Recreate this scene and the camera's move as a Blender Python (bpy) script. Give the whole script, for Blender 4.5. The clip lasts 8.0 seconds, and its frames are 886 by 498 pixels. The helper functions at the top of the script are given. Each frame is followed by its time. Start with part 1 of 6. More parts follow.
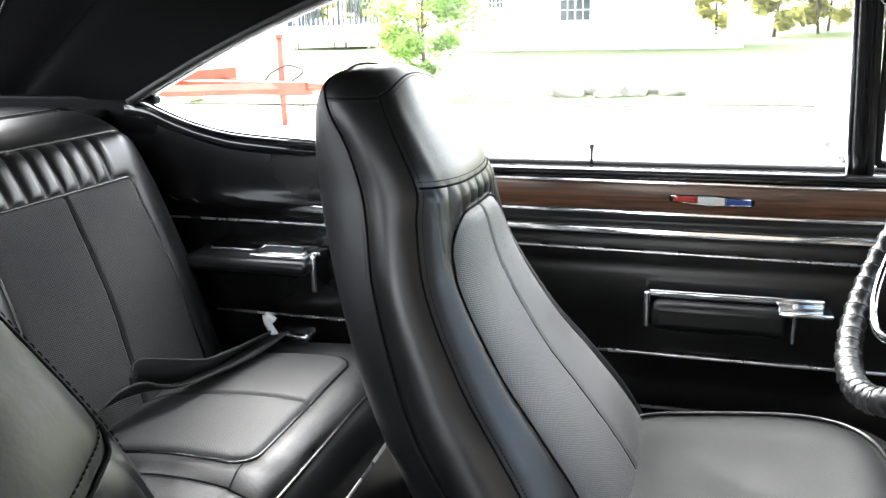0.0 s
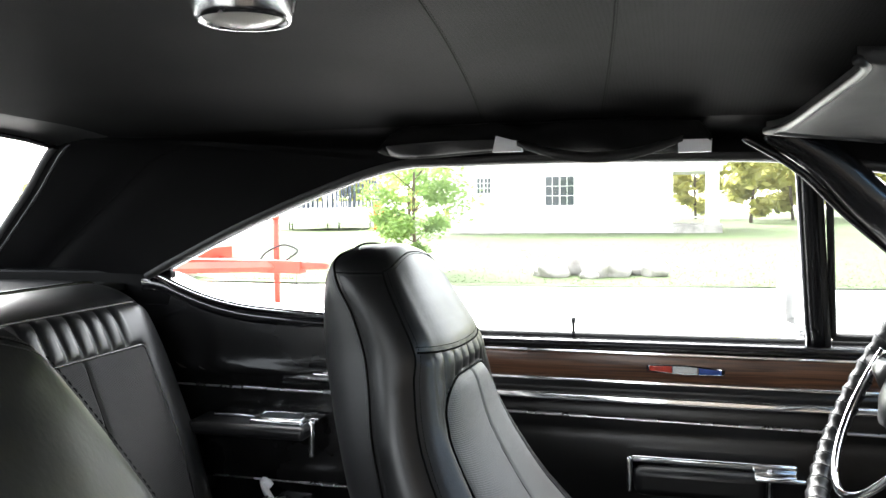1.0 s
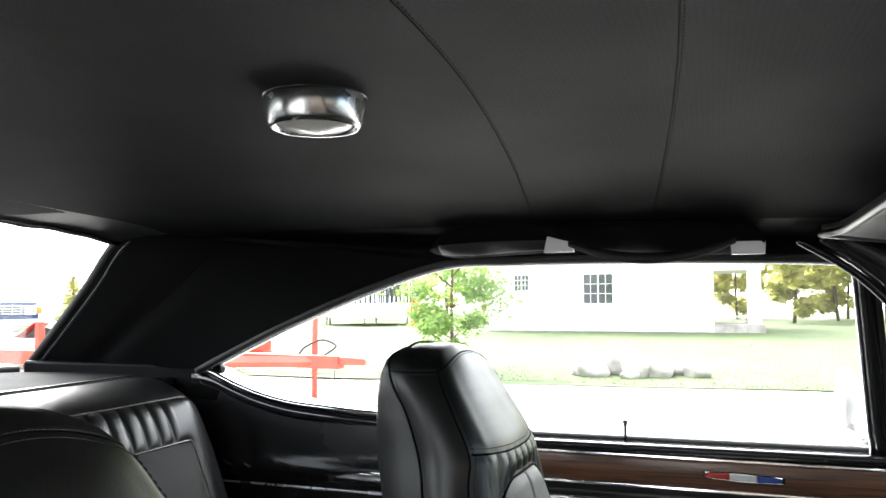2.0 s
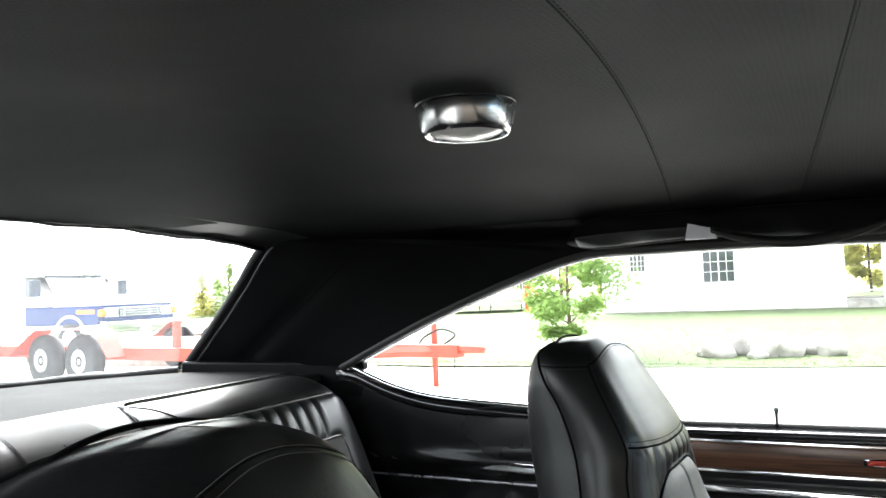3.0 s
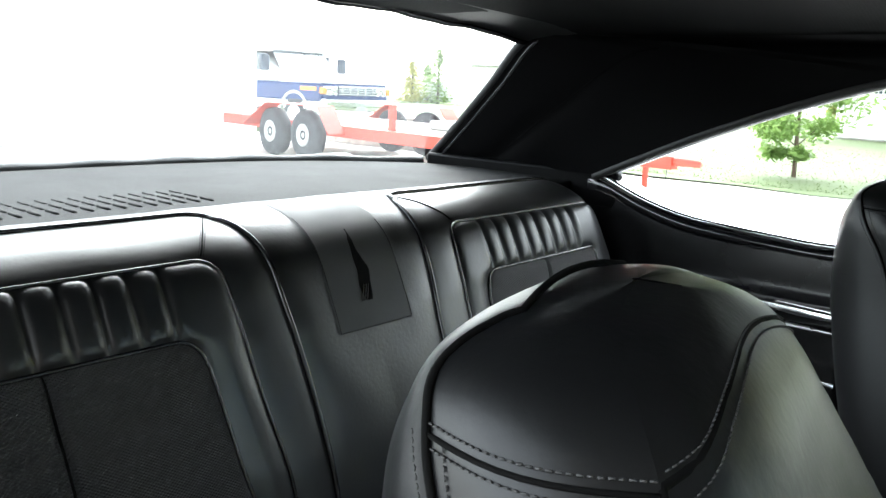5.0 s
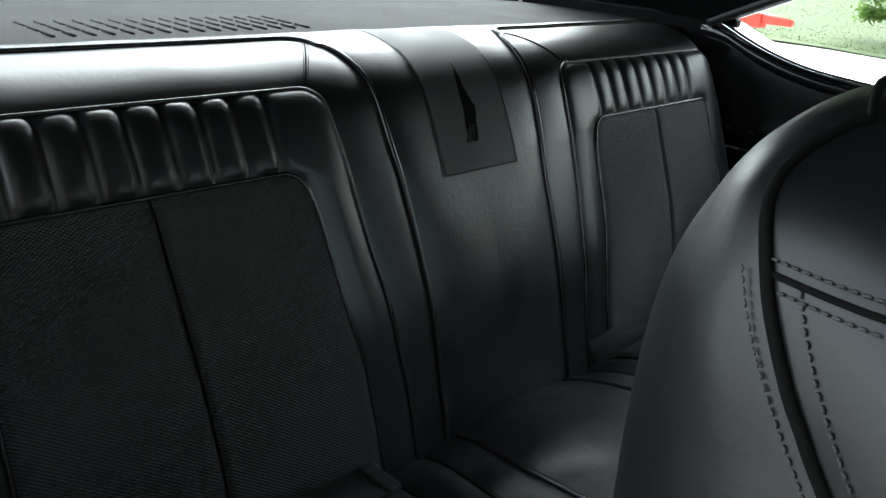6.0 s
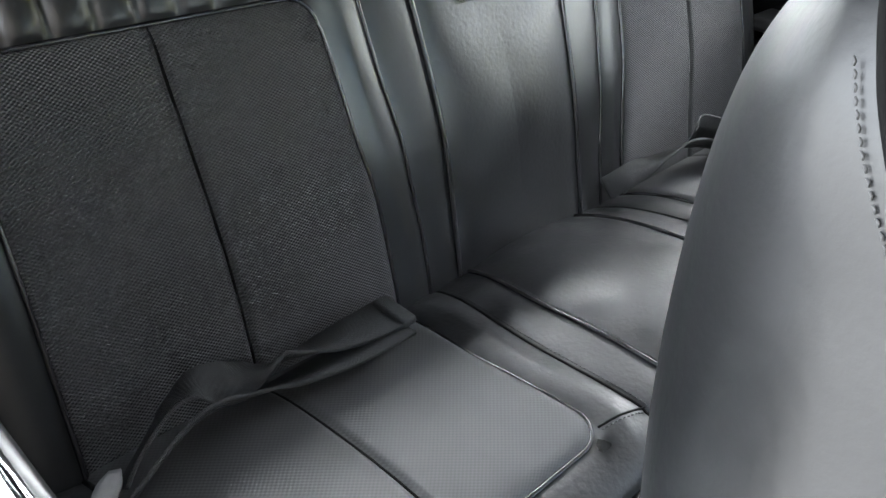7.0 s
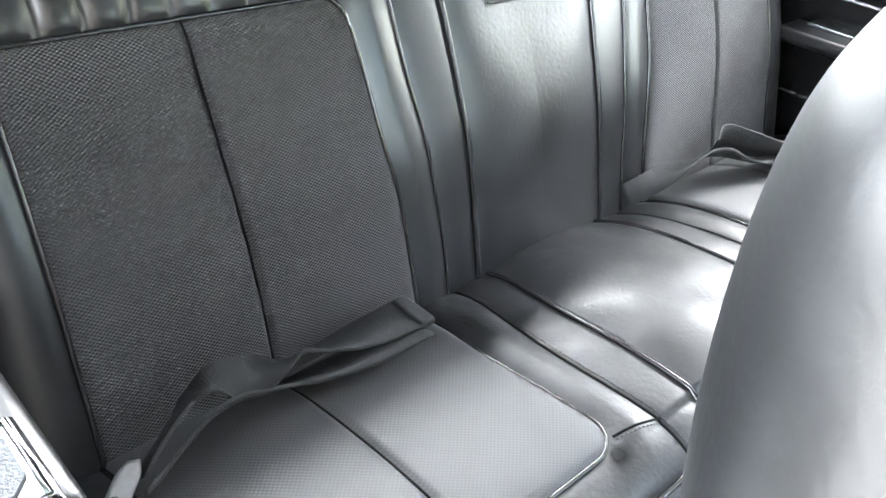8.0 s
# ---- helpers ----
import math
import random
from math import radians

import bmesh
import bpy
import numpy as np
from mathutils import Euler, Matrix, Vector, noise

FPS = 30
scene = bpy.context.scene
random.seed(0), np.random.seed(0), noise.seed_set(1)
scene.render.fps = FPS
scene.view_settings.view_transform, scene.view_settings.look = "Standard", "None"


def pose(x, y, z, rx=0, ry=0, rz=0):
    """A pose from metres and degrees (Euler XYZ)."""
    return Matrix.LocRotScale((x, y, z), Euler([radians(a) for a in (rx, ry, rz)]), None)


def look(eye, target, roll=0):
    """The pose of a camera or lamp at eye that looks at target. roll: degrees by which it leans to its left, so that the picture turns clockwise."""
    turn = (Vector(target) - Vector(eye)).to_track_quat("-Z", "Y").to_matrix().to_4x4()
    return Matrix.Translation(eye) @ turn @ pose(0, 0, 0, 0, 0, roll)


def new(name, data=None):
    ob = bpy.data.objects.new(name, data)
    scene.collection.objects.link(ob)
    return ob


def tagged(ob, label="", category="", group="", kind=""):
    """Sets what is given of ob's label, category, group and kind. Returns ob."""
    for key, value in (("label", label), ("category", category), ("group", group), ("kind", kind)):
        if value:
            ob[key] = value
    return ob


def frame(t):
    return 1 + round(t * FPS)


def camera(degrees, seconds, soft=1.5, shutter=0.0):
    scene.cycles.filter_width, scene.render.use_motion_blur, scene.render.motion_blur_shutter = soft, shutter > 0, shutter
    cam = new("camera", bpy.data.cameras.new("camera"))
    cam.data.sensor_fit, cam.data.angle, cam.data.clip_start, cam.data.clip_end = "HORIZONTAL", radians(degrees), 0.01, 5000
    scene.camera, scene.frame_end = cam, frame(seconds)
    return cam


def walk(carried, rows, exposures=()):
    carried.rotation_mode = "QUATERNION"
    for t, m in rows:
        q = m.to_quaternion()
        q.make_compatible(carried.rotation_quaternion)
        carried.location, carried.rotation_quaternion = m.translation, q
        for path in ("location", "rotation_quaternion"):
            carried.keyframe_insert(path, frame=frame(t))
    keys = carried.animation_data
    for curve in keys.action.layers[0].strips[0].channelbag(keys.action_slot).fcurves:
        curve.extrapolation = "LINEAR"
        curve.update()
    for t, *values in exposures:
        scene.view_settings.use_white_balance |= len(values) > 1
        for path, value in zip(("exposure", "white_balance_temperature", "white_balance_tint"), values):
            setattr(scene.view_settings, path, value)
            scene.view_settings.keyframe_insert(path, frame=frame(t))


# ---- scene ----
PATH = [
    (0, (0.084, -0.556, 1.068), (-0.471, 1.29, 0.534), -1.3),
    (0.5, (0.083, -0.607, 1.069), (-0.509, 1.276, 0.748), -1.1),
    (1, (0.106, -0.658, 1.072), (-0.435, 1.264, 0.965), -0.7),
    (1.2, (0.118, -0.666, 1.074), (-0.418, 1.26, 1.039), -0.2),
    (2.3, (0.074, -0.678, 1.078), (-0.623, 1.191, 1.219), -0.3),
    (2.5, (0.069, -0.687, 1.082), (-0.686, 1.161, 1.212), -0.6),
    (3, (0.054, -0.701, 1.09), (-0.82, 1.095, 1.19), -2.3),
    (3.5, (0.03, -0.704, 1.093), (-1.001, 1.01, 1.094), -2.5),
    (4, (0.005, -0.698, 1.099), (-1.109, 0.96, 1.0), -1.5),
    (4.5, (-0.03, -0.694, 1.104), (-1.218, 0.898, 0.871), -0.1),
    (5.8, (-0.141, -0.688, 1.075), (-1.4212, 0.6985, 0.4127), 5.18),
    (6, (-0.15, -0.69, 1.068), (-1.4244, 0.6655, 0.3342), 4.52),
    (6.5, (-0.156, -0.69, 1.059), (-1.3562, 0.5998, 0.1124), 4.48),
    (7, (-0.167, -0.688, 1.053), (-1.3029, 0.5578, -0.0229), 4.62),
    (7.5, (-0.17, -0.69, 1.057), (-1.294, 0.5161, -0.0753), 5.04),
    (8, (-0.177, -0.694, 1.06), (-1.3227, 0.5295, -0.0311), 6.47),
]
cam = camera(56.7, 8.0)
walk(cam, [(t, look(eye, target, roll)) for t, eye, target, roll in PATH],
     exposures=[(0.0, 4.2, 6450, 9), (1.2, 3.6, 6500, 9), (3.0, 3.5, 6450, 7), (4.7, 3.5, 6250, 5), (5.8, 2.5, 6050, 0), (6.5, 3.7, 6200, 5), (7.0, 4.7, 6250, 8), (8.0, 5.95, 6250, 8)])

# ---- light: a bright hazy sky and a soft high sun ----
SUN_TURN, SUN_HEIGHT = radians(325), radians(48)
world = bpy.data.worlds.new("sky")
scene.world = world
world.use_nodes = True
sky = world.node_tree.nodes.new("ShaderNodeTexSky")
sky.sky_type, sky.sun_disc = "NISHITA", False
sky.sun_elevation, sky.sun_rotation = SUN_HEIGHT, SUN_TURN
sky.dust_density, sky.air_density = 2.5, 1.0
back = world.node_tree.nodes["Background"]
back.inputs["Strength"].default_value = 0.15
pale = world.node_tree.nodes.new("ShaderNodeHueSaturation")
pale.inputs["Saturation"].default_value = 0.18
world.node_tree.links.new(sky.outputs[0], pale.inputs["Color"])
world.node_tree.links.new(pale.outputs[0], back.inputs[0])
sun = new("sun", bpy.data.lights.new("sun", "SUN"))
sun.data.energy, sun.data.angle, sun.data.color = 0.85, radians(62), (1.0, 0.985, 0.97)
SUN_FROM = Vector((math.sin(SUN_TURN) * math.cos(SUN_HEIGHT), math.cos(SUN_TURN) * math.cos(SUN_HEIGHT), math.sin(SUN_HEIGHT)))
sun.matrix_world = look(SUN_FROM * 30, (0, 0, 0))


# ---- materials ----
def surface(name, color, rough=0.5, metal=0.0, grain=None, blotch=None, rough_var=0.0, sheen=0.0, coat=0.0, spec=0.5, island=0.0):
    """A procedural material; grain: (scale, bump strength in metres), blotch: (scale, amount of colour change)."""
    m = bpy.data.materials.new(name)
    m.use_nodes = True
    nt = m.node_tree
    p = nt.nodes["Principled BSDF"]
    p.inputs["Base Color"].default_value = (*color, 1)
    p.inputs["Roughness"].default_value, p.inputs["Metallic"].default_value = rough, metal
    p.inputs["Specular IOR Level"].default_value, p.inputs["Coat Weight"].default_value, p.inputs["Coat Roughness"].default_value = spec, coat, 0.16 if rough > 0.2 else 0.03
    p.inputs["Sheen Weight"].default_value = sheen
    co = nt.nodes.new("ShaderNodeTexCoord")
    if blotch or rough_var:
        big = nt.nodes.new("ShaderNodeTexNoise")
        big.inputs["Scale"].default_value, big.inputs["Detail"].default_value = (blotch or (4, 0))[0], 8
        nt.links.new(co.outputs["Object"], big.inputs["Vector"])
        if blotch:
            ramp = nt.nodes.new("ShaderNodeMapRange")
            ramp.inputs["From Min"].default_value, ramp.inputs["From Max"].default_value = 0.3, 0.7
            ramp.inputs["To Min"].default_value, ramp.inputs["To Max"].default_value = 1 - blotch[1], 1 + blotch[1]
            nt.links.new(big.outputs["Fac"], ramp.inputs["Value"])
            mul = nt.nodes.new("ShaderNodeVectorMath")
            mul.operation = "SCALE"
            mul.inputs[0].default_value = color
            nt.links.new(ramp.outputs[0], mul.inputs["Scale"])
            nt.links.new(mul.outputs[0], p.inputs["Base Color"])
        if rough_var:
            rr = nt.nodes.new("ShaderNodeMapRange")
            rr.inputs["From Min"].default_value, rr.inputs["From Max"].default_value = 0.3, 0.7
            rr.inputs["To Min"].default_value, rr.inputs["To Max"].default_value = rough - rough_var, rough + rough_var
            nt.links.new(big.outputs["Fac"], rr.inputs["Value"])
            nt.links.new(rr.outputs[0], p.inputs["Roughness"])
    if grain:
        fine = nt.nodes.new("ShaderNodeTexNoise")
        fine.inputs["Scale"].default_value, fine.inputs["Detail"].default_value = grain[0], 4
        nt.links.new(co.outputs["Object"], fine.inputs["Vector"])
        bump = nt.nodes.new("ShaderNodeBump")
        bump.inputs["Distance"].default_value, bump.inputs["Strength"].default_value = grain[1], 1.0
        nt.links.new(fine.outputs["Fac"], bump.inputs["Height"])
        nt.links.new(bump.outputs["Normal"], p.inputs["Normal"])
    return m


def woven(name, color, rough, step_y, step_w, depth, contrast=0.45):
    """Vinyl embossed with a fine basket weave, by sines across the panel."""
    m = surface(name, color, rough, blotch=(9, 0.25), rough_var=0.06)
    nt = m.node_tree
    p, co = nt.nodes["Principled BSDF"], nt.nodes.new("ShaderNodeTexCoord")
    sep = nt.nodes.new("ShaderNodeSeparateXYZ")
    nt.links.new(co.outputs["Object"], sep.inputs[0])

    def maths(op, a, b=None):
        n = nt.nodes.new("ShaderNodeMath")
        n.operation = op
        for k, v in enumerate((a, b)):
            if v is None:
                continue
            if isinstance(v, (int, float)):
                n.inputs[k].default_value = v
            else:
                nt.links.new(v, n.inputs[k])
        return n.outputs[0]

    along = maths("SUBTRACT", sep.outputs["Z"], sep.outputs["X"])
    wave = maths("MULTIPLY", maths("SINE", maths("MULTIPLY", sep.outputs["Y"], math.tau / step_y)), maths("SINE", maths("MULTIPLY", along, math.tau / step_w)))
    bump = nt.nodes.new("ShaderNodeBump")
    bump.inputs["Distance"].default_value, bump.inputs["Strength"].default_value = depth, 1.0
    nt.links.new(wave, bump.inputs["Height"])
    nt.links.new(bump.outputs["Normal"], p.inputs["Normal"])
    # the grooves of the emboss are darker in colour, the raised threads paler
    worn, tint = nt.nodes.new("ShaderNodeMapRange"), nt.nodes.new("ShaderNodeMix")
    worn.inputs["From Min"].default_value, worn.inputs["From Max"].default_value = -0.7, 0.7
    worn.inputs["To Min"].default_value, worn.inputs["To Max"].default_value = 1.0 - contrast, 1.0 + 0.6 * contrast
    nt.links.new(wave, worn.inputs["Value"])
    tint.data_type, tint.blend_type = "RGBA", "MULTIPLY"
    tint.inputs["Factor"].default_value = 1.0
    old = p.inputs["Base Color"].links[0].from_socket
    nt.links.new(old, tint.inputs[6])
    nt.links.new(worn.outputs["Result"], tint.inputs[7])
    nt.links.new(tint.outputs[2], p.inputs["Base Color"])
    return m


def glass(name, color, rough=0.0, haze=0.0):
    m = bpy.data.materials.new(name)
    m.use_nodes = True
    nt = m.node_tree
    nt.nodes.clear()
    out, mix = nt.nodes.new("ShaderNodeOutputMaterial"), nt.nodes.new("ShaderNodeMixShader")
    clear, gloss = nt.nodes.new("ShaderNodeBsdfTransparent"), nt.nodes.new("ShaderNodeBsdfGlossy")
    edge = nt.nodes.new("ShaderNodeLayerWeight")
    edge.inputs["Blend"].default_value = 0.5
    power = nt.nodes.new("ShaderNodeMath")
    power.operation = "POWER"
    power.inputs[1].default_value = 5.0
    gain = nt.nodes.new("ShaderNodeMath")
    gain.operation = "MULTIPLY_ADD"
    gain.inputs[1].default_value, gain.inputs[2].default_value = 0.7, 0.05
    nt.links.new(edge.outputs["Facing"], power.inputs[0])
    nt.links.new(power.outputs[0], gain.inputs[0])
    clear.inputs["Color"].default_value = (*color, 1)
    gloss.inputs["Roughness"].default_value = rough
    nt.links.new(gain.outputs[0], mix.inputs[0])
    nt.links.new(clear.outputs[0], mix.inputs[1])
    nt.links.new(gloss.outputs[0], mix.inputs[2])
    # translucent veil that stands in for glare washing out the view
    if haze:
        film, veil = nt.nodes.new("ShaderNodeMixShader"), nt.nodes.new("ShaderNodeBsdfTranslucent")
        veil.inputs["Color"].default_value = (0.8, 0.82, 0.84, 1)
        film.inputs[0].default_value = haze
        nt.links.new(mix.outputs[0], film.inputs[1])
        nt.links.new(veil.outputs[0], film.inputs[2])
        nt.links.new(film.outputs[0], out.inputs["Surface"])
    else:
        nt.links.new(mix.outputs[0], out.inputs["Surface"])
    return m


VINYL = surface("black_vinyl", (0.0065, 0.0068, 0.0073), 0.37, grain=(260, 0.00016), blotch=(7, 0.3), rough_var=0.07, spec=0.5, coat=0.03)
VINYL_SOFT = surface("black_vinyl_soft", (0.005, 0.0053, 0.0058), 0.36, grain=(240, 0.00012), blotch=(6, 0.3), rough_var=0.07)
VINYL_WORN = surface("worn_black_vinyl", (0.006, 0.0063, 0.0068), 0.38, grain=(210, 0.0003), blotch=(16, 0.4), rough_var=0.07, coat=0.05)
# worn finish, with the light on the cushion put into a paler colour
VINYL_SAT_LIT = surface("sat_on_black_vinyl_lit", (0.012, 0.0124, 0.0132), 0.47, grain=(190, 0.0004), blotch=(14, 0.5), rough_var=0.2, spec=0.45)
VINYL_FLAT = surface("matt_black_vinyl", (0.020, 0.0207, 0.0215), 0.62, grain=(600, 0.00008), blotch=(20, 0.2), rough_var=0.05)
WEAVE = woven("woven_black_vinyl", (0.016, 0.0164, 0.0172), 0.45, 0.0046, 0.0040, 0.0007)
# bucket backrest weave: the light that falls on it is put into its colour
BUCKET_WEAVE_LIT = woven("bucket_weave_lit", (0.125, 0.124, 0.123), 0.42, 0.0036, 0.0034, 0.00020)
# the bench weave again, its colour raised for the light on the cushion
WEAVE_LIT = woven("woven_vinyl_lit", (0.042, 0.0425, 0.0435), 0.56, 0.0046, 0.0040, 0.00008, 0.25)
# same weave, darkened and dulled to hold down light on the bucket cushion
BUCKET_WEAVE_DIM = woven("bucket_weave_dim", (0.007, 0.0072, 0.0075), 0.6, 0.0046, 0.0040, 0.0001, 0.15)
BUCKET_WEAVE_DIM.node_tree.nodes["Principled BSDF"].inputs["Specular IOR Level"].default_value = 0.25
GLOSS_TRIM = surface("gloss_trim", (0.003, 0.003, 0.0033), 0.26, spec=0.3, coat=0.15, blotch=(4, 0.2), rough_var=0.04)
PIPING = surface("piping", (0.010, 0.010, 0.011), 0.24, grain=(300, 0.0001), spec=0.6, blotch=(20, 0.2))
THREAD = surface("thread", (0.045, 0.045, 0.046), 0.75)
PANEL = surface("door_vinyl", (0.003, 0.003, 0.0033), 0.36, grain=(400, 0.00012), blotch=(5, 0.3), rough_var=0.06)
PAINT = surface("black_paint", (0.008, 0.008, 0.009), 0.16, coat=0.6, blotch=(3, 0.2), rough_var=0.04)
LINER = surface("headliner_vinyl", (0.0095, 0.0095, 0.0096), 0.72, grain=(500, 0.00025), blotch=(5, 0.12), rough_var=0.05, spec=0.08)
SAIL = surface("sail_vinyl", (0.0016, 0.0016, 0.0018), 0.45, grain=(300, 0.0002), blotch=(6, 0.2), rough_var=0.06, spec=0.06)
CARPET = surface("black_carpet", (0.012, 0.012, 0.012), 0.95, grain=(500, 0.004), blotch=(12, 0.4))
SHELF = surface("parcel_shelf_board", (0.026, 0.026, 0.026), 0.85, grain=(500, 0.0008), blotch=(9, 0.2), spec=0.12)
CHROME = surface("chrome", (0.78, 0.79, 0.80), 0.10, 1.0, grain=(60, 0.0001), blotch=(12, 0.08), rough_var=0.05)
SATIN = surface("brushed_metal", (0.55, 0.55, 0.56), 0.28, 1.0, grain=(200, 0.0002), blotch=(20, 0.1), rough_var=0.08)
ZINC = surface("zinc_plate", (0.30, 0.30, 0.30), 0.5, 0.5, grain=(200, 0.0002), blotch=(60, 0.15))
CHROME_DULL = surface("dulled_chrome", (0.50, 0.50, 0.50), 0.24, 1.0, grain=(60, 0.0001), blotch=(30, 0.15), rough_var=0.08)
RUBBER = surface("rubber", (0.012, 0.012, 0.012), 0.6, grain=(200, 0.0004), blotch=(8, 0.3))
WEBBING = woven("belt_webbing", (0.005, 0.006, 0.006), 0.6, 0.0016, 0.0016, 0.0003)
LINER_DARK = surface("headliner_fold", (0.012, 0.012, 0.012), 0.5, grain=(300, 0.0003), blotch=(6, 0.2), rough_var=0.05)
LENS = surface("lamp_lens", (0.62, 0.61, 0.56), 0.25, coat=0.3, blotch=(20, 0.06))
RED = surface("red_enamel", (0.55, 0.05, 0.03), 0.25, coat=0.5, blotch=(60, 0.15))
WHITE = surface("white_enamel", (0.75, 0.75, 0.72), 0.25, coat=0.5, blotch=(60, 0.05))
BLUE = surface("blue_enamel", (0.03, 0.08, 0.32), 0.25, coat=0.5, blotch=(60, 0.15))
PLASTIC = surface("clear_white_plastic", (0.72, 0.72, 0.74), 0.3, blotch=(40, 0.05))
NET_BLACK = surface("black_thread", (0.004, 0.004, 0.004), 0.9, spec=0.1)
FROSTED = surface("pebbled_metal", (0.05, 0.058, 0.066), 0.36, 0.0, grain=(420, 0.0012), blotch=(60, 0.2), rough_var=0.08)
CLEAR = glass("window_glass", (0.93, 0.95, 0.94), haze=0.006)
HAZY = glass("hazy_window_glass", (0.90, 0.93, 0.94), haze=0.03)
TINT = glass("tinted_band", (0.30, 0.52, 0.80))


def wood():
    m = surface("walnut_grain", (0.12, 0.05, 0.025), 0.35, coat=0.25, rough_var=0.05)
    nt = m.node_tree
    p, co = nt.nodes["Principled BSDF"], nt.nodes.new("ShaderNodeTexCoord")
    mp = nt.nodes.new("ShaderNodeMapping")
    mp.inputs["Scale"].default_value = (3.5, 20, 120)
    n = nt.nodes.new("ShaderNodeTexNoise")
    n.inputs["Scale"].default_value, n.inputs["Detail"].default_value, n.inputs["Distortion"].default_value = 1.6, 10, 0.6
    ramp = nt.nodes.new("ShaderNodeValToRGB")
    ramp.color_ramp.elements[0].position, ramp.color_ramp.elements[0].color = 0.32, (0.035, 0.014, 0.008, 1)
    ramp.color_ramp.elements[1].position, ramp.color_ramp.elements[1].color = 0.68, (0.17, 0.075, 0.035, 1)
    nt.links.new(co.outputs["Object"], mp.inputs[0])
    nt.links.new(mp.outputs[0], n.inputs["Vector"])
    nt.links.new(n.outputs["Fac"], ramp.inputs[0])
    nt.links.new(ramp.outputs[0], p.inputs["Base Color"])
    return m


WOOD = wood()


def perforate(m, scale):
    """Rows of small dark punched holes over a material's own colour."""
    nt = m.node_tree
    p, co = nt.nodes["Principled BSDF"], nt.nodes.new("ShaderNodeTexCoord")
    cells = nt.nodes.new("ShaderNodeTexVoronoi")
    cells.inputs["Scale"].default_value, cells.inputs["Randomness"].default_value = scale, 0.12
    hole = nt.nodes.new("ShaderNodeMapRange")
    hole.inputs["From Min"].default_value, hole.inputs["From Max"].default_value = 0.16, 0.26
    hole.inputs["To Min"].default_value, hole.inputs["To Max"].default_value = 0.25, 1.0
    mul = nt.nodes.new("ShaderNodeVectorMath")
    mul.operation = "SCALE"
    old = p.inputs["Base Color"].links[0].from_socket
    flat = nt.nodes.new("ShaderNodeVectorMath")
    flat.operation = "MULTIPLY"
    flat.inputs[1].default_value = (1, 1, 0)
    nt.links.new(co.outputs["Object"], flat.inputs[0])
    nt.links.new(flat.outputs[0], cells.inputs["Vector"])
    nt.links.new(cells.outputs["Distance"], hole.inputs["Value"])
    nt.links.new(old, mul.inputs[0])
    nt.links.new(hole.outputs[0], mul.inputs["Scale"])
    nt.links.new(mul.outputs[0], p.inputs["Base Color"])


perforate(LINER, 200)


# ---- mesh helpers ----
def part(name, data, material, parent=None, label="", smooth=True):
    """Links a mesh, or a bmesh, as one object under a thing or a part."""
    if isinstance(data, bmesh.types.BMesh):
        me = bpy.data.meshes.new(name)
        data.normal_update()
        for f in data.faces:
            f.smooth = f.smooth and smooth
        data.to_mesh(me)
        data.free()
    else:
        me = bpy.data.meshes.new(name)
        me.from_pydata(data[0], [], data[1])
        me.update()
    if smooth and not isinstance(data, bmesh.types.BMesh):
        me.shade_smooth()
    if material:
        me.materials.append(material)
    ob = new(name, me)
    if parent:
        ob.parent = parent
    if label:
        ob["label"] = label
    return ob


def thing(name, label, category, group="", kind="", at=(0, 0, 0)):
    ob = new(name)
    ob.location = at
    return tagged(ob, label, category, group, kind)


def grid(f, nu, nv, flip=False):
    """A sheet from a function of u and v in 0..1."""
    vs = [tuple(f(i / nu, j / nv)) for j in range(nv + 1) for i in range(nu + 1)]
    w = nu + 1
    fs = [(j * w + i, j * w + i + 1, (j + 1) * w + i + 1, (j + 1) * w + i) for j in range(nv) for i in range(nu)]
    if flip:
        fs = [q[::-1] for q in fs]
    return vs, fs


def thick(f, nu, nv, d):
    """A sheet with thickness: d is the offset of its other side."""
    vs, fs = grid(f, nu, nv)
    n, w = len(vs), nu + 1
    vs = vs + [(x + d[0], y + d[1], z + d[2]) for x, y, z in vs]
    fs = fs + [tuple(k + n for k in q[::-1]) for q in fs]
    rim = [i for i in range(w)] + [j * w + nu for j in range(1, nv + 1)] + [nv * w + i for i in range(nu - 1, -1, -1)] + [j * w for j in range(nv - 1, 0, -1)]
    for a, b in zip(rim, rim[1:] + rim[:1]):
        fs.append((b, a, a + n, b + n))
    return vs, fs


def tube(points, r, sides=8, closed=False):
    """A tube along points; r a number or a list."""
    pts = [Vector(p) for p in points]
    n = len(pts)
    vs, fs = [], []
    up = Vector((0.3, 0.2, 1)).normalized()
    for k, p in enumerate(pts):
        a, b = (pts[k - 1], pts[(k + 1) % n]) if closed else (pts[max(k - 1, 0)], pts[min(k + 1, n - 1)])
        d = (b - a).normalized()
        side = d.cross(up)
        side = side.normalized() if side.length > 1e-4 else Vector((1, 0, 0))
        over = side.cross(d)
        rr = r[k] if isinstance(r, (list, tuple)) else r
        for s in range(sides):
            c = math.tau * s / sides
            vs.append(tuple(p + side * math.cos(c) * rr + over * math.sin(c) * rr))
    for k in range(n if closed else n - 1):
        for s in range(sides):
            a, b, c, d = k * sides + s, k * sides + (s + 1) % sides, ((k + 1) % n) * sides + (s + 1) % sides, ((k + 1) % n) * sides + s
            fs.append((a, b, c, d))
    if not closed:
        fs += [tuple(range(sides))[::-1], tuple((n - 1) * sides + s for s in range(sides))]
    return vs, fs


